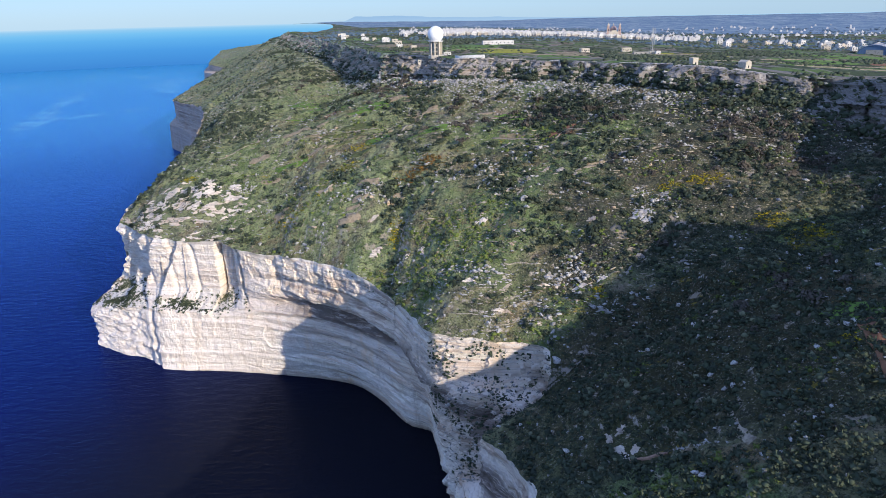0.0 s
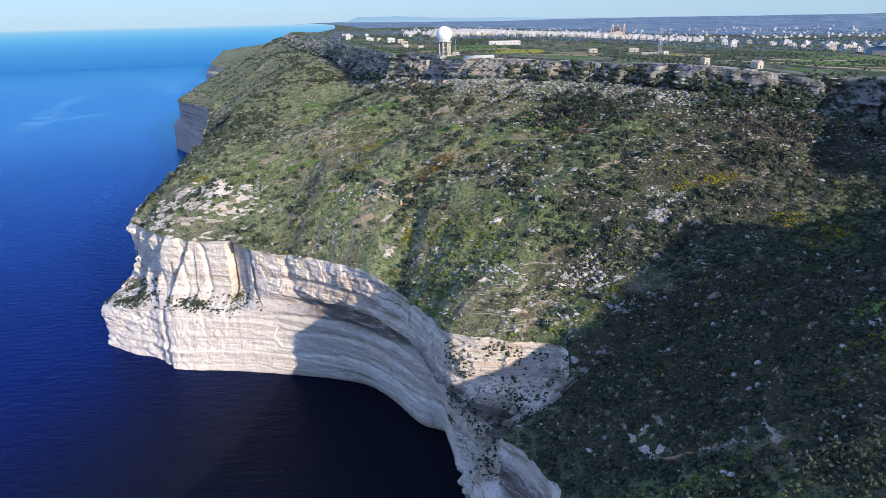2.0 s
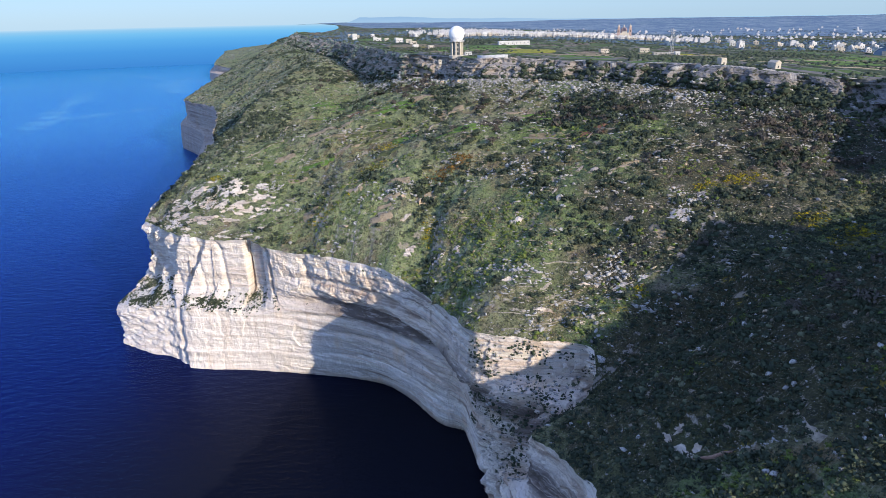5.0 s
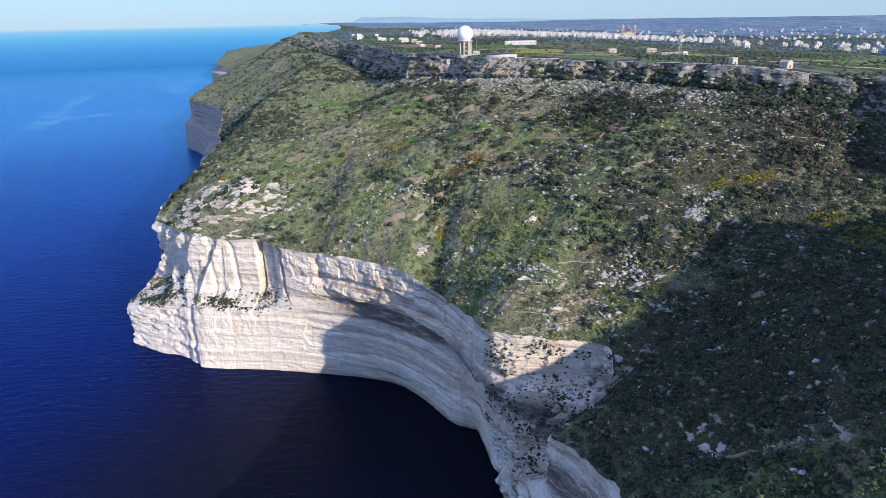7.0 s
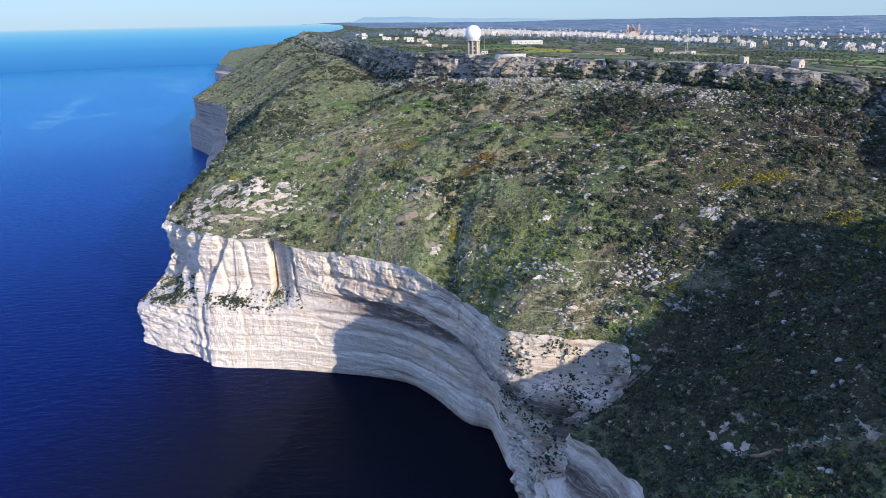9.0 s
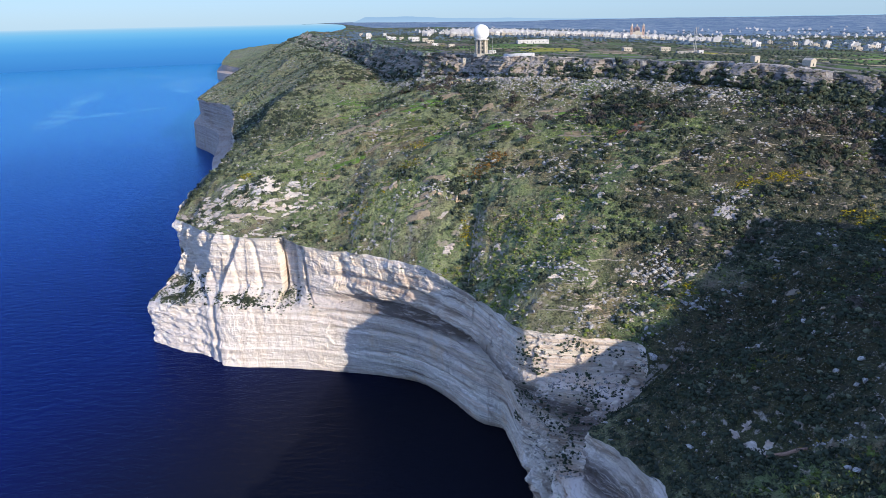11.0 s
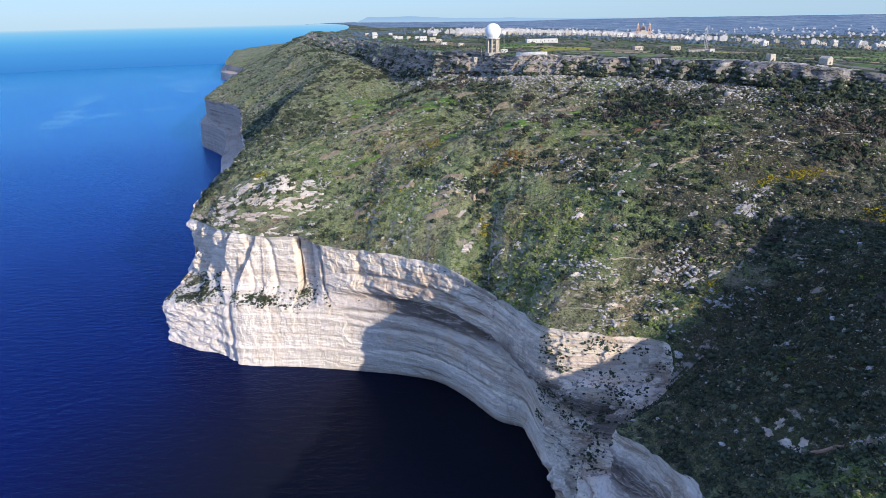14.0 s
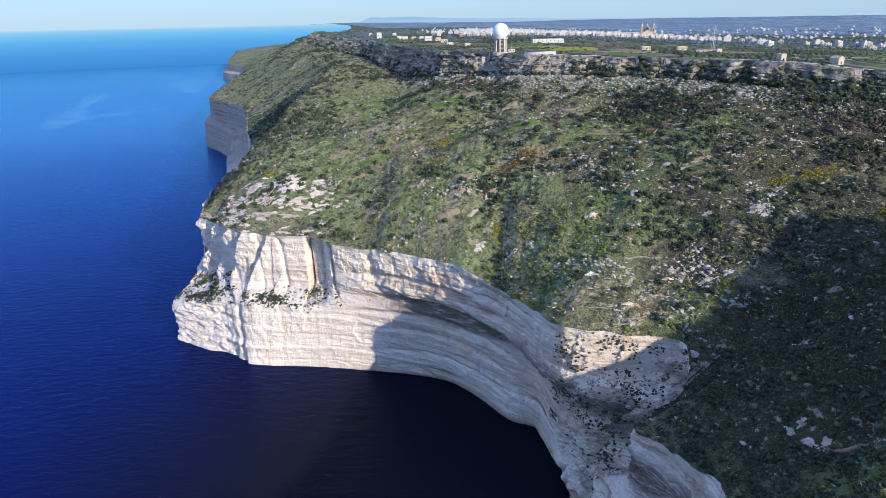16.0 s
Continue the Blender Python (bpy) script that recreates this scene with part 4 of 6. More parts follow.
spread("bedrock_ledges", sow(G_SLOPE, w, n, 110), sizes_of(n, 0.35, 1.5, 111, 2.2), SHELVES, M_STONE, "pale limestone ledges showing through the scrub", "rock ledges", 112, 0.25, 0.6, 0.22)

RISERS = [(v * (3.6, 0.7, 0.5), f) for v, f in (ball(1, 160 + k, 0.5, 0.7) for k in range(6))]
w = area * seen * (uu > 7.5) * (sy > 350) * (sy < 650) * (1 + 1.5 * np.clip((sx - 60) / 60, 0, 1)) * (0.1 + np.clip(bumps(sx * 0.6, sy, 34, 3, 317) * 2.4, 0, 2))
n = 1700
spread("terrace_risers", sow(G_SLOPE, w, n, 124), sizes_of(n, 0.4, 1.4, 125, 2.0), RISERS, M_RISER, "low tan banks along the old terraces", "terrace banks", 126, 0.35, 0.5, 0.3)

far_side = (uu > 19) * (uu < 30.5) * (dist > 720) * (dist < 4500)
w = area * far_side * np.clip(1200 / dist, 0.1, 1) * (0.25 + patchy)
n = 9000
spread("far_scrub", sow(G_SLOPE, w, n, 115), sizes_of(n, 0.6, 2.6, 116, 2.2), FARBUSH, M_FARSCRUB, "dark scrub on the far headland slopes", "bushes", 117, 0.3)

w = area * far_side * np.clip(1100 / dist, 0.05, 1) * (0.1 + np.clip(bumps(sx, sy, 26, 4, 309) * 3 - 0.4, 0, 2))
n = 13000
spread("far_stones", sow(G_SLOPE, w, n, 118), sizes_of(n, 0.35, 2.0, 119, 3.4), STONES, M_STONE, "grey limestone rubble on the far slopes", "stones", 120, 0.3)
steep_side = np.exp(-((to_line(sx, sy, [(-262, 690), (-296, 830), (-335, 1000), (-380, 1160)]) / 34) ** 2))
w = area * (uu > 17) * (uu < 27) * (0.25 * np.clip(bumps(sx, sy, 55, 3, 315) * 2.4, 0, 2) + 2.2 * steep_side * np.clip(0.5 + 1.6 * bumps(sx - 0.5 * sy, sx + sy, 18, 3, 319), 0.05, 2))
n = 3800
spread("slope_thicket", sow(G_SLOPE, w, n, 121), sizes_of(n, 0.6, 2.8, 122, 2.0), FARBUSH, M_BUSH, "dark thicket on the steep seaward slope", "bushes", 123, 0.3)

# flowering patches: centre, half sizes, number, kind
for k, (fx, fy, rx, ry, count, mat_f, word) in enumerate((
    (-247, 608, 7, 5, 60, M_BLOOM, "yellow"), (-96, 553, 8, 6, 70, M_BLOOM, "yellow"), (-49, 465, 5, 14, 90, M_BLOOM, "yellow"),
    (155, 442, 14, 6, 130, M_BLOOM, "yellow"), (132, 439, 9, 5, 60, M_BLOOM, "yellow"), (179, 391, 9, 8, 100, M_BLOOM, "yellow"),
    (194, 373, 12, 9, 260, M_BLOOM, "yellow"), (73, 360, 4, 4, 40, M_BLOOM, "yellow"), (-26, 524, 14, 8, 170, M_RUST, "rusty orange"),
    (-40, 516, 8, 7, 80, M_RUST, "rusty orange"), (136, 227, 8, 7, 22, M_BLOOM, "yellow"), (-134, 515, 16, 8, 60, M_BLOOM, "yellow"), (-87, 591, 16, 9, 60, M_BLOOM, "yellow"))):
    rnd = np.random.RandomState(500 + k)
    dx, dy = rnd.normal(size=count) * rx * 0.55, rnd.normal(size=count) * ry * 0.55
    at = np.array([(fx + p, fy + q, ground(fx + p, fy + q)) for p, q in zip(dx, dy)])
    spread("flower_patch", at, 0.5 + 0.8 * rnd.rand(count), NEARBUSH[:3], mat_f, f"{word} flowering clumps in the scrub", "flowers", 520 + k, 0.35)

# plants on the ledges of the sea cliff
cmid, carea, ctilt = cell_sites(G_CLIFF)
cu = ((us[:-1] + us[1:]) / 2)[:, None] + 0 * cmid[..., 0]
lip = np.exp(-(((cmid[..., 2] - ledge[:-1, None, 2] - 5) / 7) ** 2)) * (cu > 16.2) * (cu < 20) * np.clip(bumps(cmid[..., 0], cmid[..., 1], 12, 2, 357) * 4, 0.02, 1.5)
bowl = ((cu > 6.5) & (cu < 10.8) & (cmid[..., 2] > 30)) * 0.35
brink = np.exp(-(((cmid[..., 2] - edge[:-1, None, 2] + 4) / 5) ** 2)) * (cu > 11) * (cu < 14.5) * 0.12
w = carea * np.exp(-(((cmid[..., 2] - ledge[:-1, None, 2] - 3.5) / 3.2) ** 2)) * (cu > 16.15) * (cu < 21.2) * np.clip(0.35 + 1.5 * bumps(cmid[..., 0], cmid[..., 1], 10, 3, 359), 0.03, 1.5)
n = 1500
spread("ledge_scrub", sow(G_CLIFF, w, n, 130), sizes_of(n, 0.4, 1.5, 131, 1.8), BUSHES, M_BUSH, "dark olive scrub along the ledge of the sea cliff", "bushes", 132, 0.4)
w = carea * np.clip(ctilt - 0.15, 0, 1) * (lip + bowl + brink) * (0.2 + np.clip(bumps(cmid[..., 0], cmid[..., 1] + cmid[..., 2], 9, 3, 351) * 2, 0, 2))
n = 1300
spread("ledge_plants", sow(G_CLIFF, w, n, 30), sizes_of(n, 0.35, 1.3, 31, 1.8), BUSHES, M_OLIVE, "grey-green plants rooted on the cliff ledges", "bushes", 32, 0.4)
rough_bowl = ((cu > 6.3) & (cu < 11.4) & (cmid[..., 2] > 35)) * np.clip(bumps(cmid[..., 0] + cmid[..., 1], cmid[..., 2], 6, 3, 353) * 2 + 0.2, 0, 2)
chute = np.exp(-((np.hypot(cmid[..., 0] + 1, cmid[..., 1] - 307) / 7) ** 2)) * (cmid[..., 2] > 15) * (cmid[..., 2] < 72) * 2
w = carea * (rough_bowl + chute)
n = 3600
spread("wall_plants", sow(G_CLIFF, w, n, 36), sizes_of(n, 0.2, 1.2, 37, 3.0), FARBUSH, M_BUSH, "small dark plants rooted in the cliff wall", "bushes", 38, 0.45)
w = carea * ((cu > 5.5) & (cu < 11) & (cmid[..., 2] > 20)) * np.clip(ctilt, 0.05, 1)
n = 900
spread("gully_blocks", sow(G_CLIFF, w, n, 33), sizes_of(n, 0.3, 1.7, 34, 3.0), STONES, M_STONE, "broken limestone blocks in the gully", "boulders", 35, 0.3)

# hedges, orchards and scrub of the plateau, and the scarp's own growth
pmid, parea, _ = cell_sites(G_TOP)
px, py = pmid[..., 0], pmid[..., 1]
pd = np.hypot(px, py)
pseen = (np.abs(px + 10) < 0.72 * py + 60) & (pd < 4600)
w = parea * pseen * (pd < 2700) * np.clip(800 / pd, 0, 1) ** 1.3 * (0.05 + np.clip(bumps(px, py, 90, 4, 361) * 2, 0, 2))
n = 16000
spread("plateau_bushes", sow(G_TOP, w, n, 40), sizes_of(n, 0.6, 2.8, 41, 2.0), LOWBUSH, M_BUSH, "dark hedges and orchard trees on the plateau", "bushes", 42, 0.3)
w = parea * pseen * (pd > 1300) * (pd < 3000) * (0.1 + np.clip(bumps(px, py, 160, 4, 363) * 2, 0, 2))
n = 6000
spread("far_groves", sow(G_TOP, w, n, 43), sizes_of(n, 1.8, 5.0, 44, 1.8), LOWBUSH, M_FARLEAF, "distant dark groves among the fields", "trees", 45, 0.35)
rmid, rarea, rtilt = cell_sites(G_SCARP)
ru = ((us[:-1] + us[1:]) / 2)[:, None] + 0 * rmid[..., 0]
w = rarea * (ru > 15) * (ru < 26) * (0.4 + np.clip(bumps(rmid[..., 0], rmid[..., 1], 30, 3, 373) * 2, 0, 2))
n = 1300
spread("scarp_wood", sow(G_SCARP, w, n, 146), sizes_of(n, 1.2, 4.2, 147, 1.8), FARBUSH, M_FARSCRUB, "dark wooded scrub on the shaded scarp", "bushes", 148, 0.3)
w = rarea * (ru > 8) * (ru < 26) * (0.3 + np.clip(bumps(rmid[..., 0], rmid[..., 1], 30, 3, 371) * 2, 0, 2)) * (np.clip(1.6 - (rmid[..., 2] - foot[:-1, None, 2]) / 9, 0.06, 1.6)) * np.where(ru < 14.5, 2.5, 1) * np.where(ru < 11.6, 2.2, 1) * np.where((ru > 12.1) & (ru < 14.3) & (rmid[..., 2] > foot[:-1, None, 2] + 2), 0.03, 1)
n = 3800
spread("scarp_scrub", sow(G_SCARP, w, n, 46), sizes_of(n, 1.0, 3.6, 47, 1.8), FARBUSH, M_BUSH, "dark scrub clinging to the scarp", "bushes", 48, 0.3)
n = 500
spread("scarp_blocks", sow(G_SCARP, w, n, 49), sizes_of(n, 0.8, 4.0, 50, 2.0), STONES, M_STONE, "weathered blocks broken from the scarp", "boulders", 51, 0.3)


# ---- things: helpers ----
def part(name, bm, material, parent, label=""):
    me = bpy.data.meshes.new(name)
    bm.normal_update()
    bm.to_mesh(me)
    bm.free()
    me.materials.append(material)
    ob = new(name, me)
    ob.parent = parent
    return tagged(ob, label)


def box(bm, x0, x1, y0, y1, z0, z1, bevel=0.0):
    made = bmesh.ops.create_cube(bm, size=1)["verts"]
    for v in made:
        v.co = Vector(((x0 + x1) / 2 + v.co.x * (x1 - x0), (y0 + y1) / 2 + v.co.y * (y1 - y0), (z0 + z1) / 2 + v.co.z * (z1 - z0)))
    if bevel:
        edges = list({e for v in made for e in v.link_edges})
        bmesh.ops.bevel(bm, geom=edges, offset=bevel, segments=1, affect="EDGES")
    return bm


def boxed(*spans, bevel=0.0):
    bm = bmesh.new()
    for s in spans:
        box(bm, *s, bevel=bevel)
    return bm


def lathe(profile, sides, caps=True):
    """A turned body from (radius, height) pairs."""
    bm = bmesh.new()
    rings = []
    for r, z in profile:
        rings.append([bm.verts.new((r * math.cos(2 * math.pi * k / sides), r * math.sin(2 * math.pi * k / sides), z)) for k in range(sides)])
    for a, b in zip(rings[:-1], rings[1:]):
        for k in range(sides):
            bm.faces.new((a[k], a[(k + 1) % sides], b[(k + 1) % sides], b[k]))
    if caps:
        bm.faces.new(list(reversed(rings[0])))
        bm.faces.new(rings[-1])
    return bm


def moved(bm, m):
    bmesh.ops.transform(bm, matrix=m, verts=bm.verts)
    return bm


def thing(name, x, y, z, turn, label, category, group=""):
    ob = new(name)
    ob.matrix_basis = pose(x, y, z, 0, 0, turn)
    return tagged(ob, label, category, group)


M_WHITE = plain("white_paint", (0.58, 0.57, 0.555), 0.7, 0.22, 3.0)
# white walls of the far town, greyed with painted haze
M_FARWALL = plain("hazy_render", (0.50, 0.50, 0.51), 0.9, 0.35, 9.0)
M_RADOME = plain("radome_white", (0.86, 0.87, 0.88), 0.45, 0.08, 6.0)
M_BUFF = plain("buff_limestone", (0.52, 0.47, 0.39), 0.9, 0.25, 2.0)
M_PINK = plain("church_stone", (0.44, 0.32, 0.28), 0.9, 0.25, 3.0)
M_GLASS = plain("dark_window", (0.045, 0.055, 0.065), 0.25, 0.3, 1.0)
M_GREY = plain("weathered_concrete", (0.36, 0.35, 0.33), 0.9, 0.3, 2.0)
M_STEEL = plain("galvanised_steel", (0.34, 0.35, 0.36), 0.5, 0.2, 0.6, 0.8)
M_ROAD = plain("worn_asphalt", (0.17, 0.165, 0.16), 0.95, 0.3, 4.0)
M_TRACK = plain("pale_track", (0.37, 0.315, 0.235), 1.0, 0.45, 1.6)
M_RED = plain("red_earth", (0.22, 0.11, 0.065), 1.0, 0.35, 3.0)
M_EARTH = plain("bare_earth", (0.33, 0.26, 0.17), 1.0, 0.4, 2.0)
M_STRAW = plain("fallow_field", (0.24, 0.195, 0.115), 1.0, 0.45, 3.0)
M_YELLOW = plain("flowering_crop", (0.30, 0.29, 0.035), 1.0, 0.4, 4.0)
M_CROP = plain("green_crop", (0.115, 0.200, 0.038), 1.0, 0.4, 4.0)
M_GRASS = plain("olive_grass", (0.105, 0.120, 0.045), 1.0, 0.5, 2.5)
M_DRYWALL = plain("dry_stone", (0.27, 0.235, 0.185), 1.0, 0.45, 0.8)
M_BARK = plain("bark", (0.10, 0.075, 0.055), 1.0, 0.4, 0.5)
M_ROOF = plain("metal_roof", (0.70, 0.72, 0.75), 0.5, 0.15, 5.0)
M_BLUE = plain("blue_cladding", (0.10, 0.17, 0.30), 0.5, 0.15, 5.0)


# ---- the town ----
def town_house(kind):
    rnd = random.Random(900 + kind)
    wide, deep, high = rnd.uniform(7, 12), rnd.uniform(7, 11), rnd.choice((5, 6, 6.5, 8.5))
    mat_w = M_WHITE if kind % 4 else M_BUFF
    word = "white rendered" if kind % 4 else "buff stone"
    h = thing("town_house", 0, 0, 0, 0, f"{word} flat-roofed town house", "house", "houses of the town")
    part("wall", boxed((-wide / 2, wide / 2, -deep / 2, deep / 2, -4, high), bevel=0.08), mat_w, h)
    part("cornice", boxed((-wide / 2 - 0.15, wide / 2 + 0.15, -deep / 2 - 0.15, deep / 2 + 0.15, high, high + 0.5)), mat_w, h)
    x0 = rnd.uniform(-wide / 2 + 1, wide / 2 - 5)
    part("roof_room", boxed((x0, x0 + 4, -1, 3, high, high + 2.6), bevel=0.06), mat_w, h)
    floors = int(high // 3)
    for f in range(floors):
        for k in range(2):
            cx = -wide / 2 + (k + 0.5) * wide / 2
            part("window", boxed((cx - 0.9, cx + 0.9, -deep / 2 - 0.05, -deep / 2 + 0.2, 3.1 * f + 0.9, 3.1 * f + 2.6)), M_GLASS, h)
    part("balcony", boxed((-wide / 6, wide / 6, -deep / 2 - 1.2, -deep / 2, 3.0, 4.0)), mat_w, h)
    return h


rnd = random.Random(77)
KINDS = [town_house(k) for k in range(6)]
spots = []
while len(spots) < 1350:
    pick = rnd.random()
    if pick < 0.955:
        x = rnd.uniform(-60, 400) if rnd.random() < 0.7 else rnd.gauss(260, 120)
        y = 1700 + 330 * rnd.random() ** 1.5 + 0.25 * abs(x - 330) * rnd.random()
    elif pick < 0.993:
        x, y = rnd.uniform(-200, 1500), 2100 + 900 * rnd.random() ** 1.6
    else:
        x, y = rnd.gauss(760, 130), rnd.gauss(1450, 110)
    if x < -0.06 * y - 60 or any((x - p) ** 2 + (y - q) ** 2 < 10**2 for p, q in spots):
        continue
    spots.append((x, y))
spots.sort(key=lambda p: math.hypot(*p))
for k, (x, y) in enumerate(spots[:260]):
    m = pose(x, y, ground(x, y, (plateau, far_hills)), 0, 0, rnd.uniform(-25, 25))
    if k < len(KINDS):
        KINDS[k].matrix_basis = m
    else:
        copy_thing(KINDS[k % len(KINDS)], m)
# the farther houses, too many and too small to count
blocks = bmesh.new()
for x, y in spots[260:]:
    z, a, b, c = ground(x, y, (plateau, far_hills)), rnd.uniform(4, 8), rnd.uniform(4, 7), rnd.choice((5.5, 6.5, 8.5, 10))
    if math.hypot(x, y) > 2050:
        a, b, c = 0.55 * a, 0.5 * b, 0.5 * c
    box(blocks, x - a, x + a, y - b, y + b, z - 4, z + c)
    box(blocks, x - a * 0.4, x + a * 0.3, y - 1, y + b * 0.6, z + c, z + c + 2.6)
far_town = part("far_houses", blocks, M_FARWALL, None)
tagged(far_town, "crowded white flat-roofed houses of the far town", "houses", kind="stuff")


# ---- trees below the scarp ----
def tree(kind, bare):
    rnd = random.Random(1200 + kind)
    t = thing("tree", 0, 0, 0, 0, "leafless grey-brown tree below the scarp" if bare else "dark spreading evergreen tree below the scarp", "tree", "trees below the scarp")
    bm = lathe(((0.42, -0.6), (0.30, 0.8), (0.24, 2.0), (0.12, 3.4)), 7)
    for k in range(6):
        a = k * 1.05 + rnd.random()
        limb = lathe(((0.13, 0), (0.08, 1.3), (0.03, 2.6)), 5)
        moved(limb, pose(0, 0, 1.5 + 0.25 * k) @ pose(0, 0, 0, 48 + 12 * rnd.random(), 0, math.degrees(a)))
        me = bpy.data.meshes.new("limb")
        limb.to_mesh(me)
        limb.free()
        bm.from_mesh(me)
        bpy.data.meshes.remove(me)
    part("trunk", bm, M_BARK, t)
    places = np.array([(rnd.gauss(0, 1.25), rnd.gauss(0, 1.25), 3.0 + rnd.gauss(0, 0.7)) for _ in range(9)])
    v, f = gather(places, np.array([rnd.uniform(0.9, 1.7) for _ in places]), TWIGS if bare else BUSHES, 1300 + kind, 0.45)
    crown = new("crown", raw_mesh("crown", v, f, M_TWIG if bare else M_BUSH))
    crown.parent = t
    return t


TREES = [tree(k, k % 3 == 2) for k in range(5)]
w = area * (uu > 9) * (uu < 17.5) * upper * np.clip(bumps(sx, sy, 50, 3, 381) * 2.2, 0, 2)
for k, (x, y, z) in enumerate(sow(G_SLOPE, w, 110, 60)):
    m = pose(x, y, z - 0.1, 0, 0, rnd.uniform(0, 360))
    if k < len(TREES):
        TREES[k].matrix_basis = m
    else:
        o = copy_thing(TREES[k % len(TREES)], m)
        o.scale = [rnd.uniform(0.7, 1.35)] * 3


# ---- draped pieces of ground: tracks, fields, walls ----
def trail(pts, step=2.5):
    p = smooth_line(pts, np.linspace(0, len(pts) - 1, 40 * len(pts)))
    d = np.r_[0, np.cumsum(np.hypot(*np.diff(p, axis=0).T))]
    s = np.linspace(0, d[-1], max(3, int(d[-1] / step)))
    return np.c_[np.interp(s, d, p[:, 0]), np.interp(s, d, p[:, 1])]


def strip(name, pts, wide, high, material, label, category, over=(slope, plateau, scarp), ragged=0.25):
    """A track (low) or a wall (high) that follows the ground."""
    line = trail(pts)
    d = np.gradient(line, axis=0)
    side = np.c_[-d[:, 1], d[:, 0]] / (np.linalg.norm(d, axis=1, keepdims=True) + 1e-9)
    rnd = np.random.RandomState(len(line))
    rings = []
    for p, s in zip(line, side):
        w = wide * 0.5 * (1 + ragged * (rnd.rand() - 0.5))
        a, b = p - s * w, p + s * w
        za, zb = ground(*a, over), ground(*b, over)
        top = high * (1 + 0.3 * ragged * (rnd.rand() - 0.5))
        rings.append(((*a, za - 0.6), (*a, za + top), (*b, zb + top), (*b, zb - 0.6)))
    v = np.array(rings).reshape(-1, 3)
    faces = []
    for k in range(len(rings) - 1):
        i, j = 4 * k, 4 * k + 4
        faces += [(i, j, j + 1, i + 1), (i + 1, j + 1, j + 2, i + 2), (i + 2, j + 2, j + 3, i + 3)]
    e = 4 * (len(rings) - 1)
    faces += [(0, 1, 2, 3), (e + 3, e + 2, e + 1, e)]
    return tagged(new(name, raw_mesh(name, v, faces, material)), label, category)


def plot(name, cx, cy, rx, ry, turn, material, label, category="field", lift=0.18, ragged=0.18, over=(slope, plateau, scarp)):
    """A patch of ground of its own: draped, with an uneven rim that dips into the soil."""
    c, s = math.cos(radians(turn)), math.sin(radians(turn))
    rings, n = (0.0, 0.35, 0.7, 1.0, 1.06), 26
    v = []
    for ring in rings:
        for k in range(n):
            a = 2 * math.pi * k / n
            sq = 1 / max(abs(math.cos(a)), abs(math.sin(a))) ** 0.72
            r = ring * sq * (1 + ragged * noise.noise(Vector((cx + 2 * math.cos(a), cy + 2 * math.sin(a), 3.3))) * 1.6)
            px_, py_ = r * rx * math.cos(a), r * ry * math.sin(a)
            x, y = cx + px_ * c - py_ * s, cy + px_ * s + py_ * c
            v.append((x, y, ground(x, y, over) + (lift if ring <= 1.0 else -0.6)))
    faces = [(r * n + k, r * n + (k + 1) % n, (r + 1) * n + (k + 1) % n, (r + 1) * n + k) for r in range(len(rings) - 1) for k in range(n)]
    return tagged(new(name, raw_mesh(name, v, faces, material, True)), label, category)


TOP_ONLY = (plateau,)
for pts, wide in (([(-30, 649), (-36, 639), (-42, 630), (-51, 619), (-53, 602), (-54, 578)], 1.6), ([(-202, 725), (-206, 701), (-196, 668), (-206, 655)], 1.7),
                  ([(-129, 639), (-146, 634), (-164, 634)], 1.0), ([(-59, 626), (-80, 627), (-108, 635)], 1.0), ([(-206, 655), (-217, 648), (-232, 637)], 1.1)):
    strip("footpath", pts, wide * 1.3, 0.25, M_TRACK, "pale trodden footpath winding through scrub", "path")
strip("dirt_track", [(146, 238), (140, 222), (137, 206), (132, 185)], 5, 0.45, M_RED, "reddish dirt track on the shaded slope", "path")
M_BANK = plain("reddish_bank", (0.34, 0.215, 0.155), 1.0, 0.45, 1.2)
strip("earth_bank", [(56, 217), (59, 216), (62, 215.3), (65, 214.4), (68.4, 213.2)], 1.1, 0.7, M_BANK, "reddish broken earth bank across dark scrub", "bank", ragged=1.6)
strip("footpath", [(91.8, 220.7), (90.8, 214), (90, 207), (89.6, 203), (91, 198)], 2.2, 0.25, M_TRACK, "tan worn path down a scrubby bank", "path", ragged=1.2)
for k, (cx, cy, rx, ry, turn) in enumerate(((-73, 519, 9, 3.5, -8), (-185, 625, 10, 4, -6), (-166, 583, 9, 3, -12), (-85, 484, 8, 4, 0), (-145, 526, 6, 5, 10), (-51, 500, 7, 5, 20), (-78, 503, 6, 2.5, 0), (-160, 653, 9, 4, 10), (90, 471, 8, 2.5, 5), (96, 404, 6, 7, 20), (-83, 496, 6, 2, 0), (-109, 526, 7, 2.5, -10))):
    plot("bare_terrace", cx, cy, rx, ry, turn, M_EARTH, "tan bare earth terrace amid green scrub", "terrace")
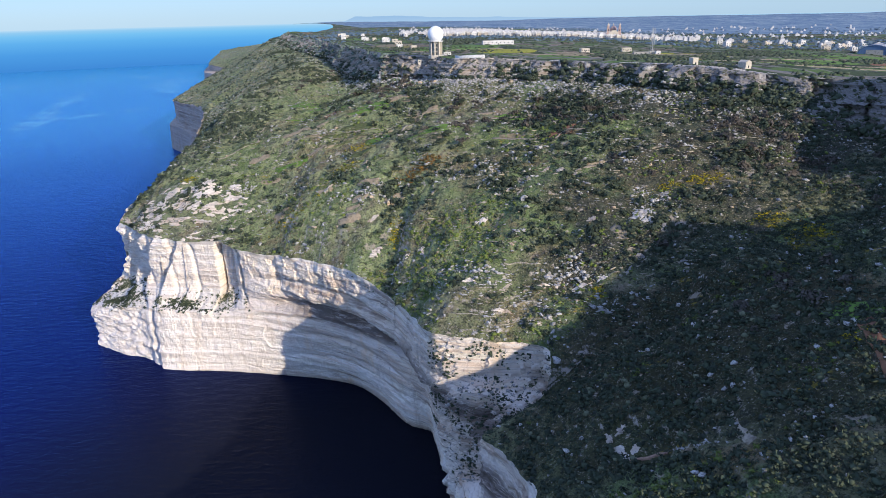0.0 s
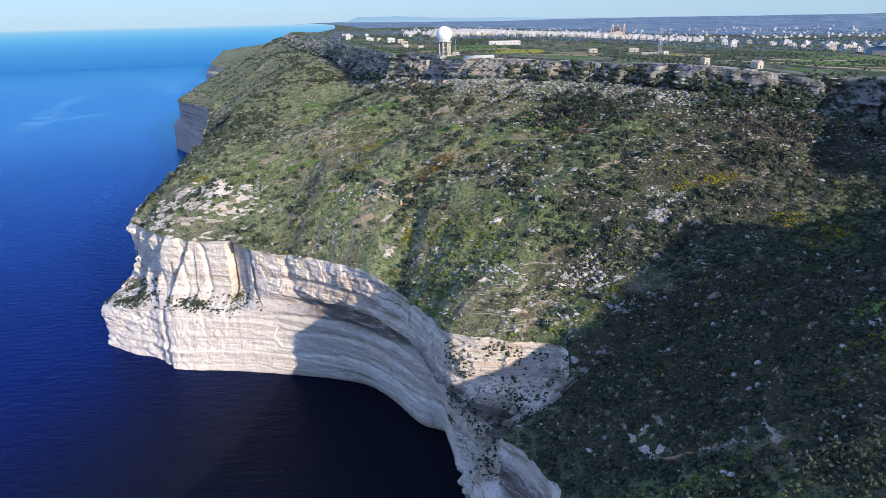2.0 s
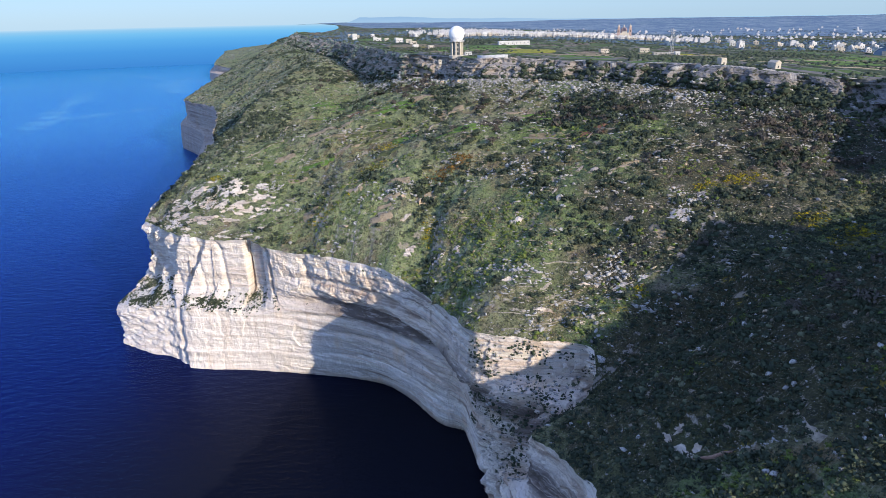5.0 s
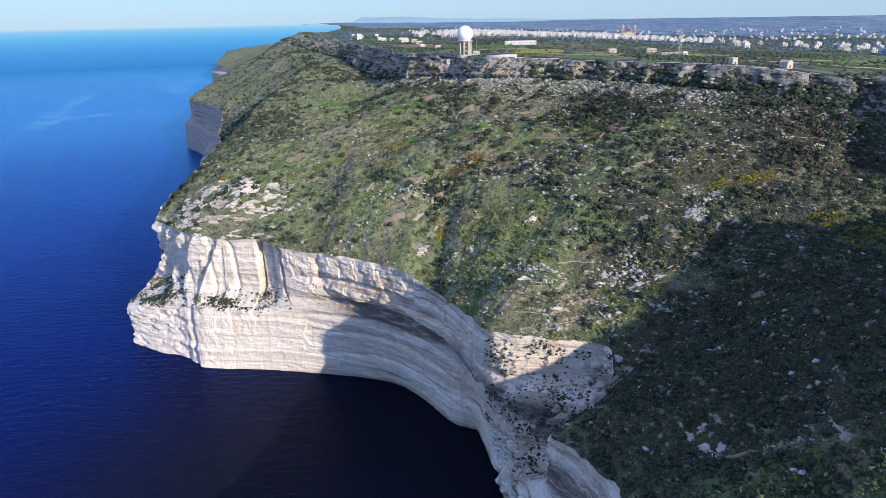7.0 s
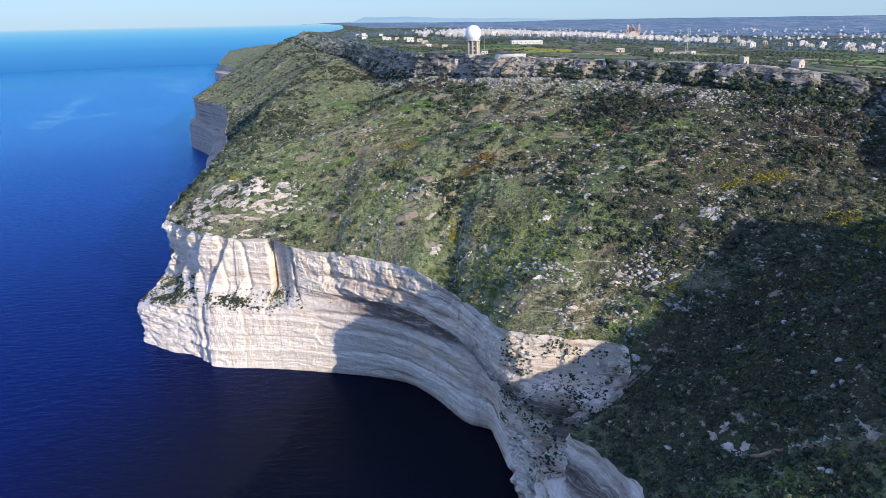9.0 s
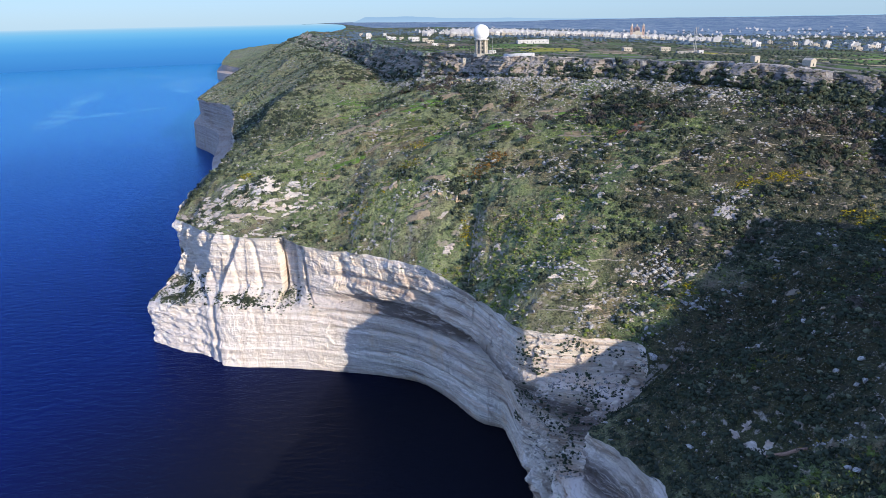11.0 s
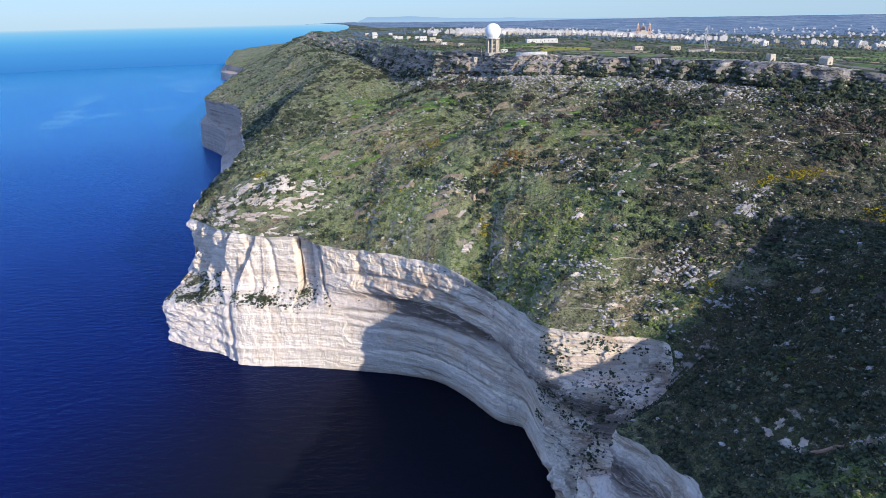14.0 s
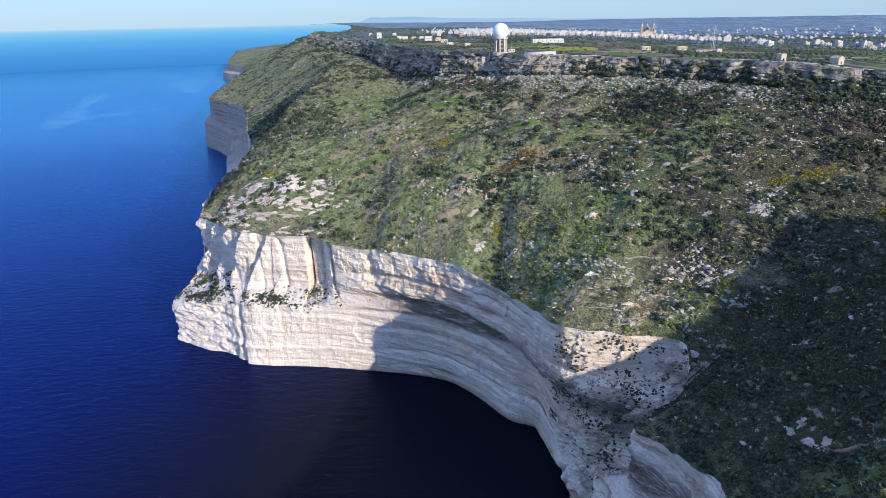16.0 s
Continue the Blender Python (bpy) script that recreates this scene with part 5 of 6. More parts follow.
for cx, cy, rx, ry, turn, mat_f, word in ((76, 528, 11, 6, 5, M_RED, "brown tilled"), (45, 601, 14, 5, 0, M_STRAW, "straw-coloured fallow"), (41, 542, 12, 4, -8, M_STRAW, "straw-coloured fallow"), (-128, 702, 8, 5, 0, M_RED, "red-brown tilled"),
                                      (-86, 687, 14, 8, 0, M_CROP, "bright green"), (-151, 770, 20, 12, 10, M_CROP, "bright green"), (-176, 806, 18, 16, 0, M_CROP, "bright green"), (-69, 598, 14, 5, 0, M_CROP, "bright green"), (149, 248, 7, 13, 20, M_CROP, "bright green")):
    plot("slope_field", cx, cy, rx, ry, turn, mat_f, f"small {word} field on the slope")
rnd = random.Random(31)
for k in range(46):
    cx, cy = rnd.uniform(-215, 110), rnd.uniform(530, 740)
    if cy > 730 - 0.9 * (cx + 40) or cy < 545 - 0.35 * (cx + 40) * (cx < -40):
        continue
    mat_f, word = rnd.choice(((M_CROP, "fresh green"), (M_CROP, "fresh green"), (M_GRASS, "olive green"), (M_STRAW, "straw-coloured"), (M_EARTH, "bare tan")))
    plot("terrace_field", cx, cy, rnd.uniform(7, 17), rnd.uniform(2.0, 5.0), rnd.uniform(-14, 14), mat_f, f"narrow {word} terrace field", lift=0.35, ragged=0.4)
for pts in ([(24, 603), (45, 604), (69, 607)], [(24, 544), (40, 536), (57, 526)], [(70, 519), (78, 526), (92, 519)], [(76, 465), (96, 471)]):
    strip("stone_wall", pts, 0.8, 0.9, M_DRYWALL, "low dry-stone field wall", "wall")

# plateau: road along the brow, walls, fields
strip("road", [(330, 528), (296, 548), (258, 570), (236, 590), (224, 649), (185, 691), (107, 728), (54, 775), (25, 800), (-20, 860), (-60, 905), (-90, 1000), (-130, 1150), (-190, 1400)], 7, 0.14, M_ROAD, "grey asphalt road along the plateau brow", "road", TOP_ONLY, 0.05)
tagged(bpy.data.objects["road"], kind="structure")
for cx, cy, rx, ry, turn, mat_f, word in ((62, 888, 34, 40, 0, M_YELLOW, "yellow flowering"), (-10, 980, 40, 60, 10, M_CROP, "green"), (30, 1040, 30, 40, 0, M_CROP, "green"), (150, 830, 40, 40, 5, M_STRAW, "fallow"), (330, 690, 30, 40, 10, M_CROP, "green"), (400, 800, 40, 50, 10, M_CROP, "green"), (255, 930, 26, 20, 0, M_YELLOW, "yellow flowering"), (470, 760, 40, 26, 0, M_RED, "brown tilled"), (440, 700, 26, 20, 20, M_YELLOW, "yellow flowering"), (520, 950, 60, 60, 0, M_CROP, "green"), (-100, 1150, 30, 50, 0, M_STRAW, "fallow"), (-180, 1600, 60, 90, 0, M_CROP, "green")):
    plot("plateau_field", cx, cy, rx, ry, turn, mat_f, f"{word} field on the plateau", lift=0.3, over=TOP_ONLY)
for pts in ([(60, 800), (120, 790), (180, 800)], [(110, 860), (170, 850), (240, 870)], [(250, 700), (330, 720), (420, 700)], [(300, 640), (380, 650), (460, 620)], [(200, 900), (300, 880)], [(-60, 940), (0, 930), (60, 940)], [(330, 800), (460, 850)]):
    strip("field_wall", pts, 0.9, 0.8, M_DRYWALL, "dry-stone wall between plateau fields", "wall", TOP_ONLY)
strip("parapet_wall", [(-3, 768), (3, 759), (14, 754), (28, 752)], 1.2, 3.0, M_WHITE, "curved white rendered retaining wall at the brow", "wall", TOP_ONLY, 0.0)


# ---- radar station ----
def radar_tower(x, y):
    z = ground(x, y) - 0.5
    t = thing("radar_tower", x, y, z, 12, "pale concrete radar tower with a white ball radome", "radar tower")
    part("plinth", lathe(((9.5, -2), (9.5, 1.0), (8.6, 1.4)), 8), M_BUFF, t)
    part("core", lathe(((5.0, 1.2), (5.0, 16.0)), 12), M_GREY, t, "shaded concrete core")
    for k in range(8):
        bm = boxed((-0.75, 0.75, 5.4, 7.4, 1.2, 16.2), bevel=0.08)
        part("pillar", moved(bm, pose(0, 0, 0, 0, 0, 45 * k + 22.5)), M_BUFF, t)
    for level in (5.5, 10.0):
        part("floor_band", lathe(((5.0, level), (6.6, level), (6.6, level + 0.5), (5.0, level + 0.5)), 16, False), M_BUFF, t)
    part("top_slab", lathe(((4.5, 16.0), (8.2, 16.1), (8.6, 16.5), (8.6, 17.3), (7.6, 17.5)), 24), M_WHITE, t)
    for k in range(16):
        bm = boxed((-0.05, 0.05, 8.3, 8.4, 17.2, 18.4))
        part("rail_post", moved(bm, pose(0, 0, 0, 0, 0, 22.5 * k)), M_STEEL, t)
    bm = bmesh.new()
    bmesh.ops.create_icosphere(bm, subdivisions=3, radius=9.1)
    bmesh.ops.bisect_plane(bm, geom=bm.verts[:] + bm.edges[:] + bm.faces[:], plane_co=(0, 0, -7.2), plane_no=(0, 0, -1), clear_outer=True)
    bmesh.ops.translate(bm, verts=bm.verts, vec=(0, 0, 24.5))
    part("radome", bm, M_RADOME, t, "faceted white radome ball")
    for k in range(3):
        bm = boxed((-0.7, 0.7, 4.9, 5.15, 2 + 4.6 * k, 4.6 + 4.6 * k))
        part("window", moved(bm, pose(0, 0, 0, 0, 0, 180)), M_GLASS, t)
    for dx in (-13, 13):
        m = thing("lightning_mast", x + dx, y + 2, ground(x + dx, y + 2), 0, "thin grey steel mast beside the radar tower", "mast")
        part("pole", lathe(((0.25, -0.5), (0.2, 9), (0.1, 18)), 8), M_STEEL, m)
        part("base", boxed((-0.6, 0.6, -0.6, 0.6, -0.5, 0.4)), M_GREY, m)
    return t


radar_tower(-25, 828)


def low_house(x, y, turn, wide, deep, high, mat_w, label, category="house", doors=1, windows=3, gable=False):
    z = ground(x, y, (plateau, slope, scarp))
    h = thing("hut" if wide < 9 else "house", x, y, z, turn, label, category)
    bm = boxed((-wide / 2, wide / 2, -deep / 2, deep / 2, -1.5, high), bevel=0.06)
    part("wall", bm, mat_w, h)
    if gable:
        bm = bmesh.new()
        r = [bm.verts.new(p) for p in ((-wide / 2 - 0.2, -deep / 2 - 0.2, high), (wide / 2 + 0.2, -deep / 2 - 0.2, high), (wide / 2 + 0.2, deep / 2 + 0.2, high), (-wide / 2 - 0.2, deep / 2 + 0.2, high), (0, -deep / 2 - 0.2, high + wide * 0.28), (0, deep / 2 + 0.2, high + wide * 0.28))]
        for f in ((0, 1, 4), (2, 3, 5), (1, 2, 5, 4), (3, 0, 4, 5), (3, 2, 1, 0)):
            bm.faces.new([r[i] for i in f])
        part("roof", bm, mat_w, h)
    else:
        bm = boxed((-wide / 2, wide / 2, -deep / 2, -deep / 2 + 0.3, high, high + 0.8), (-wide / 2, wide / 2, deep / 2 - 0.3, deep / 2, high, high + 0.8), (-wide / 2, -wide / 2 + 0.3, -deep / 2 + 0.3, deep / 2 - 0.3, high, high + 0.8), (wide / 2 - 0.3, wide / 2, -deep / 2 + 0.3, deep / 2 - 0.3, high, high + 0.8))
        part("parapet", bm, mat_w, h)
    for k in range(doors):
        part("door", boxed((-0.6, 0.6, -deep / 2 - 0.06, -deep / 2 + 0.1, 0, 2.1)), M_GLASS, h)
    for k in range(windows):
        cx = -wide / 2 + (k + 0.5) * wide / windows
        if abs(cx) > 1.2:
            part("window", boxed((cx - 0.6, cx + 0.6, -deep / 2 - 0.05, -deep / 2 + 0.1, high * 0.45, high * 0.45 + 1.3)), M_GLASS, h)
    return h


low_house(200, 612, 20, 5.5, 5.5, 5.0, M_BUFF, "small square stone hut at the scarp brow", "hut", windows=1)
low_house(232, 583, 25, 6.5, 8.0, 4.6, M_BUFF, "small gabled stone chapel at the scarp brow", "chapel", windows=1, gable=True)
low_house(250, 894, 0, 6, 5, 3.5, M_WHITE, "small white roadside hut on the plateau", "hut", windows=1)
low_house(-12, 836, 10, 8, 5, 3, M_WHITE, "low white outbuilding beside the radar tower", "hut", windows=2)
low_house(-42, 838, 10, 10, 6, 3, M_BUFF, "low stone outbuilding beside the radar tower", "house", windows=3)
low_house(65, 1110, 5, 48, 14, 5, M_WHITE, "long low white shed among fields", "shed", windows=8)
low_house(160, 900, 10, 11, 8, 3.5, M_BUFF, "low farmhouse of buff stone", "house", windows=4)
low_house(237, 1000, -5, 13, 9, 4.5, M_BUFF, "farmhouse of buff stone among trees", "house", windows=4)
low_house(225, 880, 0, 18, 6, 2.6, M_GREY, "low grey concrete farm store", "store", windows=3)
for x, y, wide, high in ((-246, 1600, 10, 12), (-178, 1460, 9, 5), (-160, 1430, 8, 5), (-126, 1307, 13, 7), (-108, 1290, 10, 5), (-96, 1210, 11, 4), (-190, 1500, 8, 5), (-60, 1010, 8, 3.5), (-85, 1080, 9, 3.5), (-150, 1560, 9, 5), (-205, 1640, 9, 5), (-260, 1750, 10, 5), (-230, 1820, 9, 5), (-300, 1900, 9, 5)):
    low_house(x, y, 12, wide, wide * 0.7, high, M_WHITE if x % 4 else M_BUFF, "pale flat-roofed house near the scarp brow", "house", windows=4)


# ---- lattice mast, hangar ----
def lattice_mast(x, y, high):
    t = thing("lattice_mast", x, y, ground(x, y), 20, "tall grey steel lattice mast on the plateau", "mast")
    r = 1.4
    for sx_, sy_ in ((-1, -1), (1, -1), (1, 1), (-1, 1)):
        bm = boxed((-0.16, 0.16, -0.16, 0.16, -0.5, high))
        part("leg", moved(bm, pose(r * sx_, r * sy_, 0)), M_STEEL, t)
    for k in range(9):
        z = (k + 0.5) * high / 9
        part("brace", boxed((-r, r, -r - 0.08, -r + 0.08, z, z + 0.2), (-r, r, r - 0.08, r + 0.08, z, z + 0.2), (-r - 0.08, -r + 0.08, -r, r, z, z + 0.2), (r - 0.08, r + 0.08, -r, r, z, z + 0.2)), M_STEEL, t)
    part("base", boxed((-7, 7, -5, 5, -1, 3.2), bevel=0.1), M_BUFF, t, "low buff stone base hut")
    return t


lattice_mast(246, 905, 32)


def hangar(x, y, turn, wide, deep, high):
    t = thing("hangar", x, y, ground(x, y) - 0.5, turn, "white vaulted hangar with a blue end wall", "hangar")
    bm = bmesh.new()
    n = 16
    a = [bm.verts.new((wide / 2 * math.cos(math.pi * k / n), -deep / 2, high * 0.3 + high * 0.7 * math.sin(math.pi * k / n))) for k in range(n + 1)]
    b = [bm.verts.new((v.co.x, deep / 2, v.co.z)) for v in a]
    for k in range(n):
        bm.faces.new((a[k], a[k + 1], b[k + 1], b[k]))
    bmesh.ops.solidify(bm, geom=bm.faces[:], thickness=0.4)
    part("roof", bm, M_ROOF, t, "curved pale metal roof")
    bm = bmesh.new()
    ring = [bm.verts.new((0.97 * wide / 2 * math.cos(math.pi * k / n), 0, high * 0.3 + high * 0.66 * math.sin(math.pi * k / n))) for k in range(n + 1)]
    low = [bm.verts.new((-0.97 * wide / 2, 0, -1)), bm.verts.new((0.97 * wide / 2, 0, -1))]
    bm.faces.new(ring + low)
    g = bmesh.ops.extrude_face_region(bm, geom=bm.faces[:])
    bmesh.ops.translate(bm, verts=[v for v in g["geom"] if isinstance(v, bmesh.types.BMVert)], vec=(0, deep - 3, 0))
    part("end_wall", moved(bm, pose(0, -deep / 2 + 1.5, 0)), M_BLUE, t, "blue clad end wall")
    part("door", boxed((-wide * 0.25, wide * 0.25, -deep / 2 + 1.2, -deep / 2 + 1.6, -0.5, high * 0.55)), M_GREY, t)
    return t


hangar(650, 1110, -40, 46, 50, 16)


def church(x, y):
    t = thing("church", x, y, ground(x, y) - 1, -8, "rose-stone church with a dome and twin belfries", "church")
    part("nave", boxed((-9, 9, -18, 22, -4, 15), bevel=0.15), M_PINK, t)
    part("transept", boxed((-19, 19, 2, 14, -4, 14), bevel=0.15), M_PINK, t)
    part("facade", boxed((-11, 11, -20, -18, -4, 18), (-6, 6, -20.2, -18, 18, 21), bevel=0.1), M_BUFF, t)
    part("drum", lathe(((7.5, 14), (7.5, 22), (8.0, 22.4)), 16), M_PINK, t)
    part("dome", lathe([(8.0 * math.cos(a), 22.4 + 8.5 * math.sin(a)) for a in [0.02, 0.3, 0.6, 0.9, 1.2, 1.45]], 24), M_PINK, t, "ribbed rose-red dome")
    part("lantern", lathe(((1.3, 30.6), (1.3, 34), (1.8, 34.2), (0.2, 37)), 12), M_BUFF, t)
    for sx_ in (-13.5, 13.5):
        b = part("belfry", moved(boxed((-3, 3, -3, 3, -4, 26), (-3.4, 3.4, -3.4, 3.4, 26, 26.8), (-2.4, 2.4, -2.4, 2.4, 26.8, 32), bevel=0.08), pose(sx_, -17, 0)), M_PINK, t)
        part("belfry_cap", moved(lathe(((2.7, 32), (2.4, 34), (1.0, 36.2), (0.15, 39)), 12), pose(sx_, -17, 0)), M_BUFF, b)
        part("bell_opening", moved(boxed((-0.9, 0.9, -3.06, -2.6, 19, 24)), pose(sx_, -17, 0)), M_GLASS, b)
    return t


church(388, 1760)


# ---- single boulders, slabs and bushes that stand out ----
def lone(name, x, y, size, kinds, material, label, category, seed, stretch=(1, 1, 1), turn=0.0, sink=0.3, level=2):
    vs, fs = kinds if isinstance(kinds, tuple) else kinds[seed % len(kinds)]
    ob = new(name, raw_mesh(name, vs * np.array(stretch) * size, fs, material))
    ob.matrix_basis = pose(x, y, ground(x, y) + size * stretch[2] * (0.5 - sink), 0, 0, turn)
    return tagged(ob, label, category)


def outcrop(x, y, a, b, turn, seed, material=M_SLAB):
    """A sheet of bare bedrock with a broken rim, standing a little out of the soil."""
    c, d = math.cos(radians(turn)), math.sin(radians(turn))
    rings, n = (0.0, 0.18, 0.36, 0.54, 0.72, 0.88, 1.0, 1.05), 44
    v = []
    for ring in rings:
        for k in range(n):
            w_ = 2 * math.pi * k / n
            at = Vector((1.3 * math.cos(w_) + 7.7 * seed, 1.3 * math.sin(w_), 0.5))
            r = ring * max(0.3, 0.9 + 0.7 * noise.noise(at * 1.1) + 0.42 * noise.noise(at * 2.6) + 0.30 * noise.noise(at * 6.7))
            p, q = r * a * math.cos(w_), r * b * math.sin(w_)
            gx, gy = x + p * c - q * d, y + p * d + q * c
            rise = 0.25 + (0.55 if material is M_SLAB else 0.3 * b + 0.4) * abs(noise.noise(Vector((gx * 0.5, gy * 0.7, seed)))) + 0.35 * noise.noise(Vector((gx * 1.6, gy * 1.9, seed)))
            v.append((gx, gy, ground(gx, gy) + (max(0.05, rise) if ring < 1.0 else (0.15 if ring == 1.0 else -0.8))))
    faces = [(r * n + k, r * n + (k + 1) % n, (r + 1) * n + (k + 1) % n, (r + 1) * n + k) for r in range(len(rings) - 1) for k in range(n)]
    return tagged(new("rock_outcrop", raw_mesh("rock_outcrop", v, faces, material)), "bare white limestone outcrop in the scrub" if material is M_SLAB else "weathered grey limestone outcrop in the scrub", "rock outcrop")


# ---- old terrace walls along the contours above the gully ----
def contour(z, xs, y0, y1):
    pts = []
    for x in xs:
        for y in np.arange(y0, y1, 0.6):
            if ground(x, y) >= z:
                pts.append((x, y))
                break
    return pts


M_LOWWALL = stone_mat("dry_wall_stone", (0.36, 0.325, 0.25), (0.14, 0.125, 0.09))
for z, x0, x1 in ((110.0, -6, 22), (112.5, 8, 40), (115.5, -10, 16), (118.0, 14, 44), (125.0, -8, 20), (131.0, 20, 48)):
    pts = contour(z, np.arange(x0, x1, 3.5), 338, 480)
    if len(pts) > 3:
        strip("terrace_wall", pts, 0.4, 0.3, M_LOWWALL, "low dry-stone terrace wall along the contour", "wall", (slope,), 0.8)

BIG = [ball(3, 400 + k, 0.36, 0.8) for k in range(8)]
for k, (x, y, size, mat_b) in enumerate(((-56, 496, 2.6, M_TAN), (40, 445, 3.0, M_STONE), (40, 436, 2.2, M_STONE), (104, 248, 1.6, M_STONE), (103, 196, 1.1, M_STONE), (110, 197, 1.3, M_STONE), (144, 333, 1.1, M_STONE), (-112, 490, 2.6, M_TAN), (-69, 499, 2.0, M_TAN), (57, 508, 2.2, M_STONE), (173, 343, 1.6, M_STONE), (157, 302, 1.3, M_STONE), (161, 298, 1.2, M_STONE), (165, 294, 1.0, M_STONE), (45, 324, 3.0, M_STONE), (-20, 499, 1.8, M_STONE), (12, 373, 1.6, M_STONE), (-93, 850, 3.4, M_STONE), (-60, 787, 2.6, M_TAN), (-42, 768, 2.8, M_TAN), (-25, 720, 2.4, M_TAN), (50, 681, 2.4, M_TAN), (97, 643, 2.2, M_STONE))):
    lone("boulder", x, y, size, BIG, mat_b, "large tan boulder on the slope" if mat_b is M_TAN else "large pale limestone boulder on the slope", "boulder", k, turn=37 * k)
for k, (x, y, a, b, turn) in enumerate(((-236, 587, 9, 6, 10), (-225, 580, 8, 5, 30), (-216, 575, 10, 6, 0), (-261, 595, 8, 4, 20), (-237, 551, 9, 2.5, -20), (-218, 545, 7, 2, -10), (-191, 528, 6, 2, -5), (-252, 554, 8, 3, -25), (-214, 558, 8, 3, 0), (-192, 565, 9, 3, 10), (-270, 581, 7, 4, 20), (-282, 592, 7, 4, 30), (-265, 566, 8, 3, -30), (-245, 571, 7, 3, 0), (-205, 551, 6, 2, -12), (-175, 546, 5, 2, 0), (-61, 453, 4, 5, 20), (28, 462, 6, 3, 5), (45, 377, 4, 1.6, 0), (52, 376, 4, 2, 10), (63, 370, 5, 2, 0), (76, 371, 4, 2, -10), (1, 380, 4, 1.5, 0), (107, 413, 6, 4, 0), (12, 438, 3, 4, -30), (-30, 434, 2.5, 4, 20), (-40, 434, 3, 3, 0), (60, 224, 3.5, 2, 40), (57, 237, 2, 2, 0), (36, 346, 4, 1.5, 0), (20, 354, 5, 1.2, 0), (-199, 581, 6, 3, 0), (-226, 591, 7, 3, 20))):
    rnd = random.Random(600 + k)
    for j in range(4 if a > 5 else 2):
        far = 0 if j == 0 else 1
        outcrop(x + far * a * rnd.uniform(-0.9, 0.9), y + far * b * rnd.uniform(-1.1, 1.1), a * rnd.uniform(0.5, 0.9), b * rnd.uniform(0.45, 0.9), turn + rnd.uniform(-15, 15), 10 * k + j + 100)
# the broken white pavement along the brink of the headland
rnd = random.Random(78)
for k in range(60):
    t = rnd.random()
    x, y = -292 + 112 * t + rnd.gauss(0, 4), 588 - 52 * t + abs(rnd.gauss(0, 16))
    outcrop(x, y, rnd.uniform(1.8, 5.5), rnd.uniform(0.7, 1.9), rnd.uniform(-38, 14), 300 + k)
rnd = random.Random(77)
for k in range(70):
    x, y = rnd.uniform(-120, 130), rnd.uniform(352, 560)
    if y < 470 - 0.75 * (x + 70) or noise.noise(Vector((x * 0.035, y * 0.035, 4.2))) < -0.05:
        continue
    outcrop(x, y, rnd.uniform(1.5, 4.5), rnd.uniform(0.9, 2.2), rnd.uniform(-25, 60), 50 + k, M_GREYSLAB)
BIGBUSH = [clump(420 + k, 260, 0.13, 0.75) for k in range(3)]
for k, (x, y, size) in enumerate(((-56, 507, 4.2), (24, 534, 4.5), (-58, 503, 2.5), (96, 410, 2.4), (101, 408, 2.2), (64, 359, 3), (45, 350, 3.4), (30, 470, 4), (70, 500, 4), (142, 475, 4), (171, 483, 4.5), (192, 475, 4.2), (209, 468, 4), (150, 500, 4), (178, 455, 3.5), (159, 418, 3.6))):
    lone("bush", x, y, size, BIGBUSH, M_BUSH, "large dark rounded evergreen bush", "bush", k, turn=50 * k, sink=0.25)


# ---- rounded bosses and stones of the gully and the shaded slope ----
GULLY = BVHTree.FromObject(sea_cliff, DEPS)
for k, (x, y, z, size) in enumerate(((28.7, 336.5, 90, 3.4), (36.7, 334.6, 92, 3.6), (32, 334.7, 84, 3.2), (37.8, 329.1, 82, 3.8), (25.9, 328.8, 80, 3.0), (33.5, 322.8, 79, 3.6), (19.8, 320.6, 77, 2.4), (41.5, 332.8, 87, 3.4), (22.5, 336.4, 85, 2.4), (27.2, 319.1, 76, 2.8))):
    place = GULLY.find_nearest(Vector((x, y, z)))[0]
    vs, fs = BIG[k % len(BIG)]
    ob = new("boulder", raw_mesh("boulder", vs * np.array((1.15, 0.9, 0.95)) * size, fs, M_SLAB, True))
    ob.matrix_basis = pose(*place, 0, 0, 41 * k)
    tagged(ob, "rounded pale limestone boss on the gully wall", "boulder")
for k, (x, y, size) in enumerate(((98.6, 235.4, 1.5), (98.7, 189.8, 1.3), (102.1, 187, 1.4), (89.8, 188.7, 1.0), (94.4, 184.8, 1.2), (43.5, 243.8, 1.3), (39.1, 216, 0.9), (79.7, 180.3, 0.9), (95.3, 248.6, 1.4), (51.2, 304.3, 1.3), (81, 287, 1.5))):
    lone("boulder", x, y, size, BIG, M_STONE, "pale limestone boulder among shaded scrub", "boulder", k + 3, turn=61 * k)
for k, (x, y, a, b, turn) in enumerate(((53, 236.5, 2.6, 1.2, 100), (54.5, 227, 3.2, 1.3, 110), (56, 221, 3.6, 1.6, 105))):
    outcrop(x, y, a, b, turn, 900 + k)

# bare white rock along the brink of the headland
rnd = random.Random(59)
for k in range(30):
    i = int(np.argmin(np.abs(us - rnd.uniform(16.6, 20.4))))
    d = edge[i + 1, :2] - edge[i - 1, :2]
    x, y = edge[i, :2] - outward(edge)[i] * (1.5 + 9.0 * rnd.random() ** 1.5)
    outcrop(x, y, rnd.uniform(1.5, 5.0), rnd.uniform(0.8, 2.0), math.degrees(math.atan2(d[1], d[0])) + rnd.uniform(-20, 20), 1500 + k)

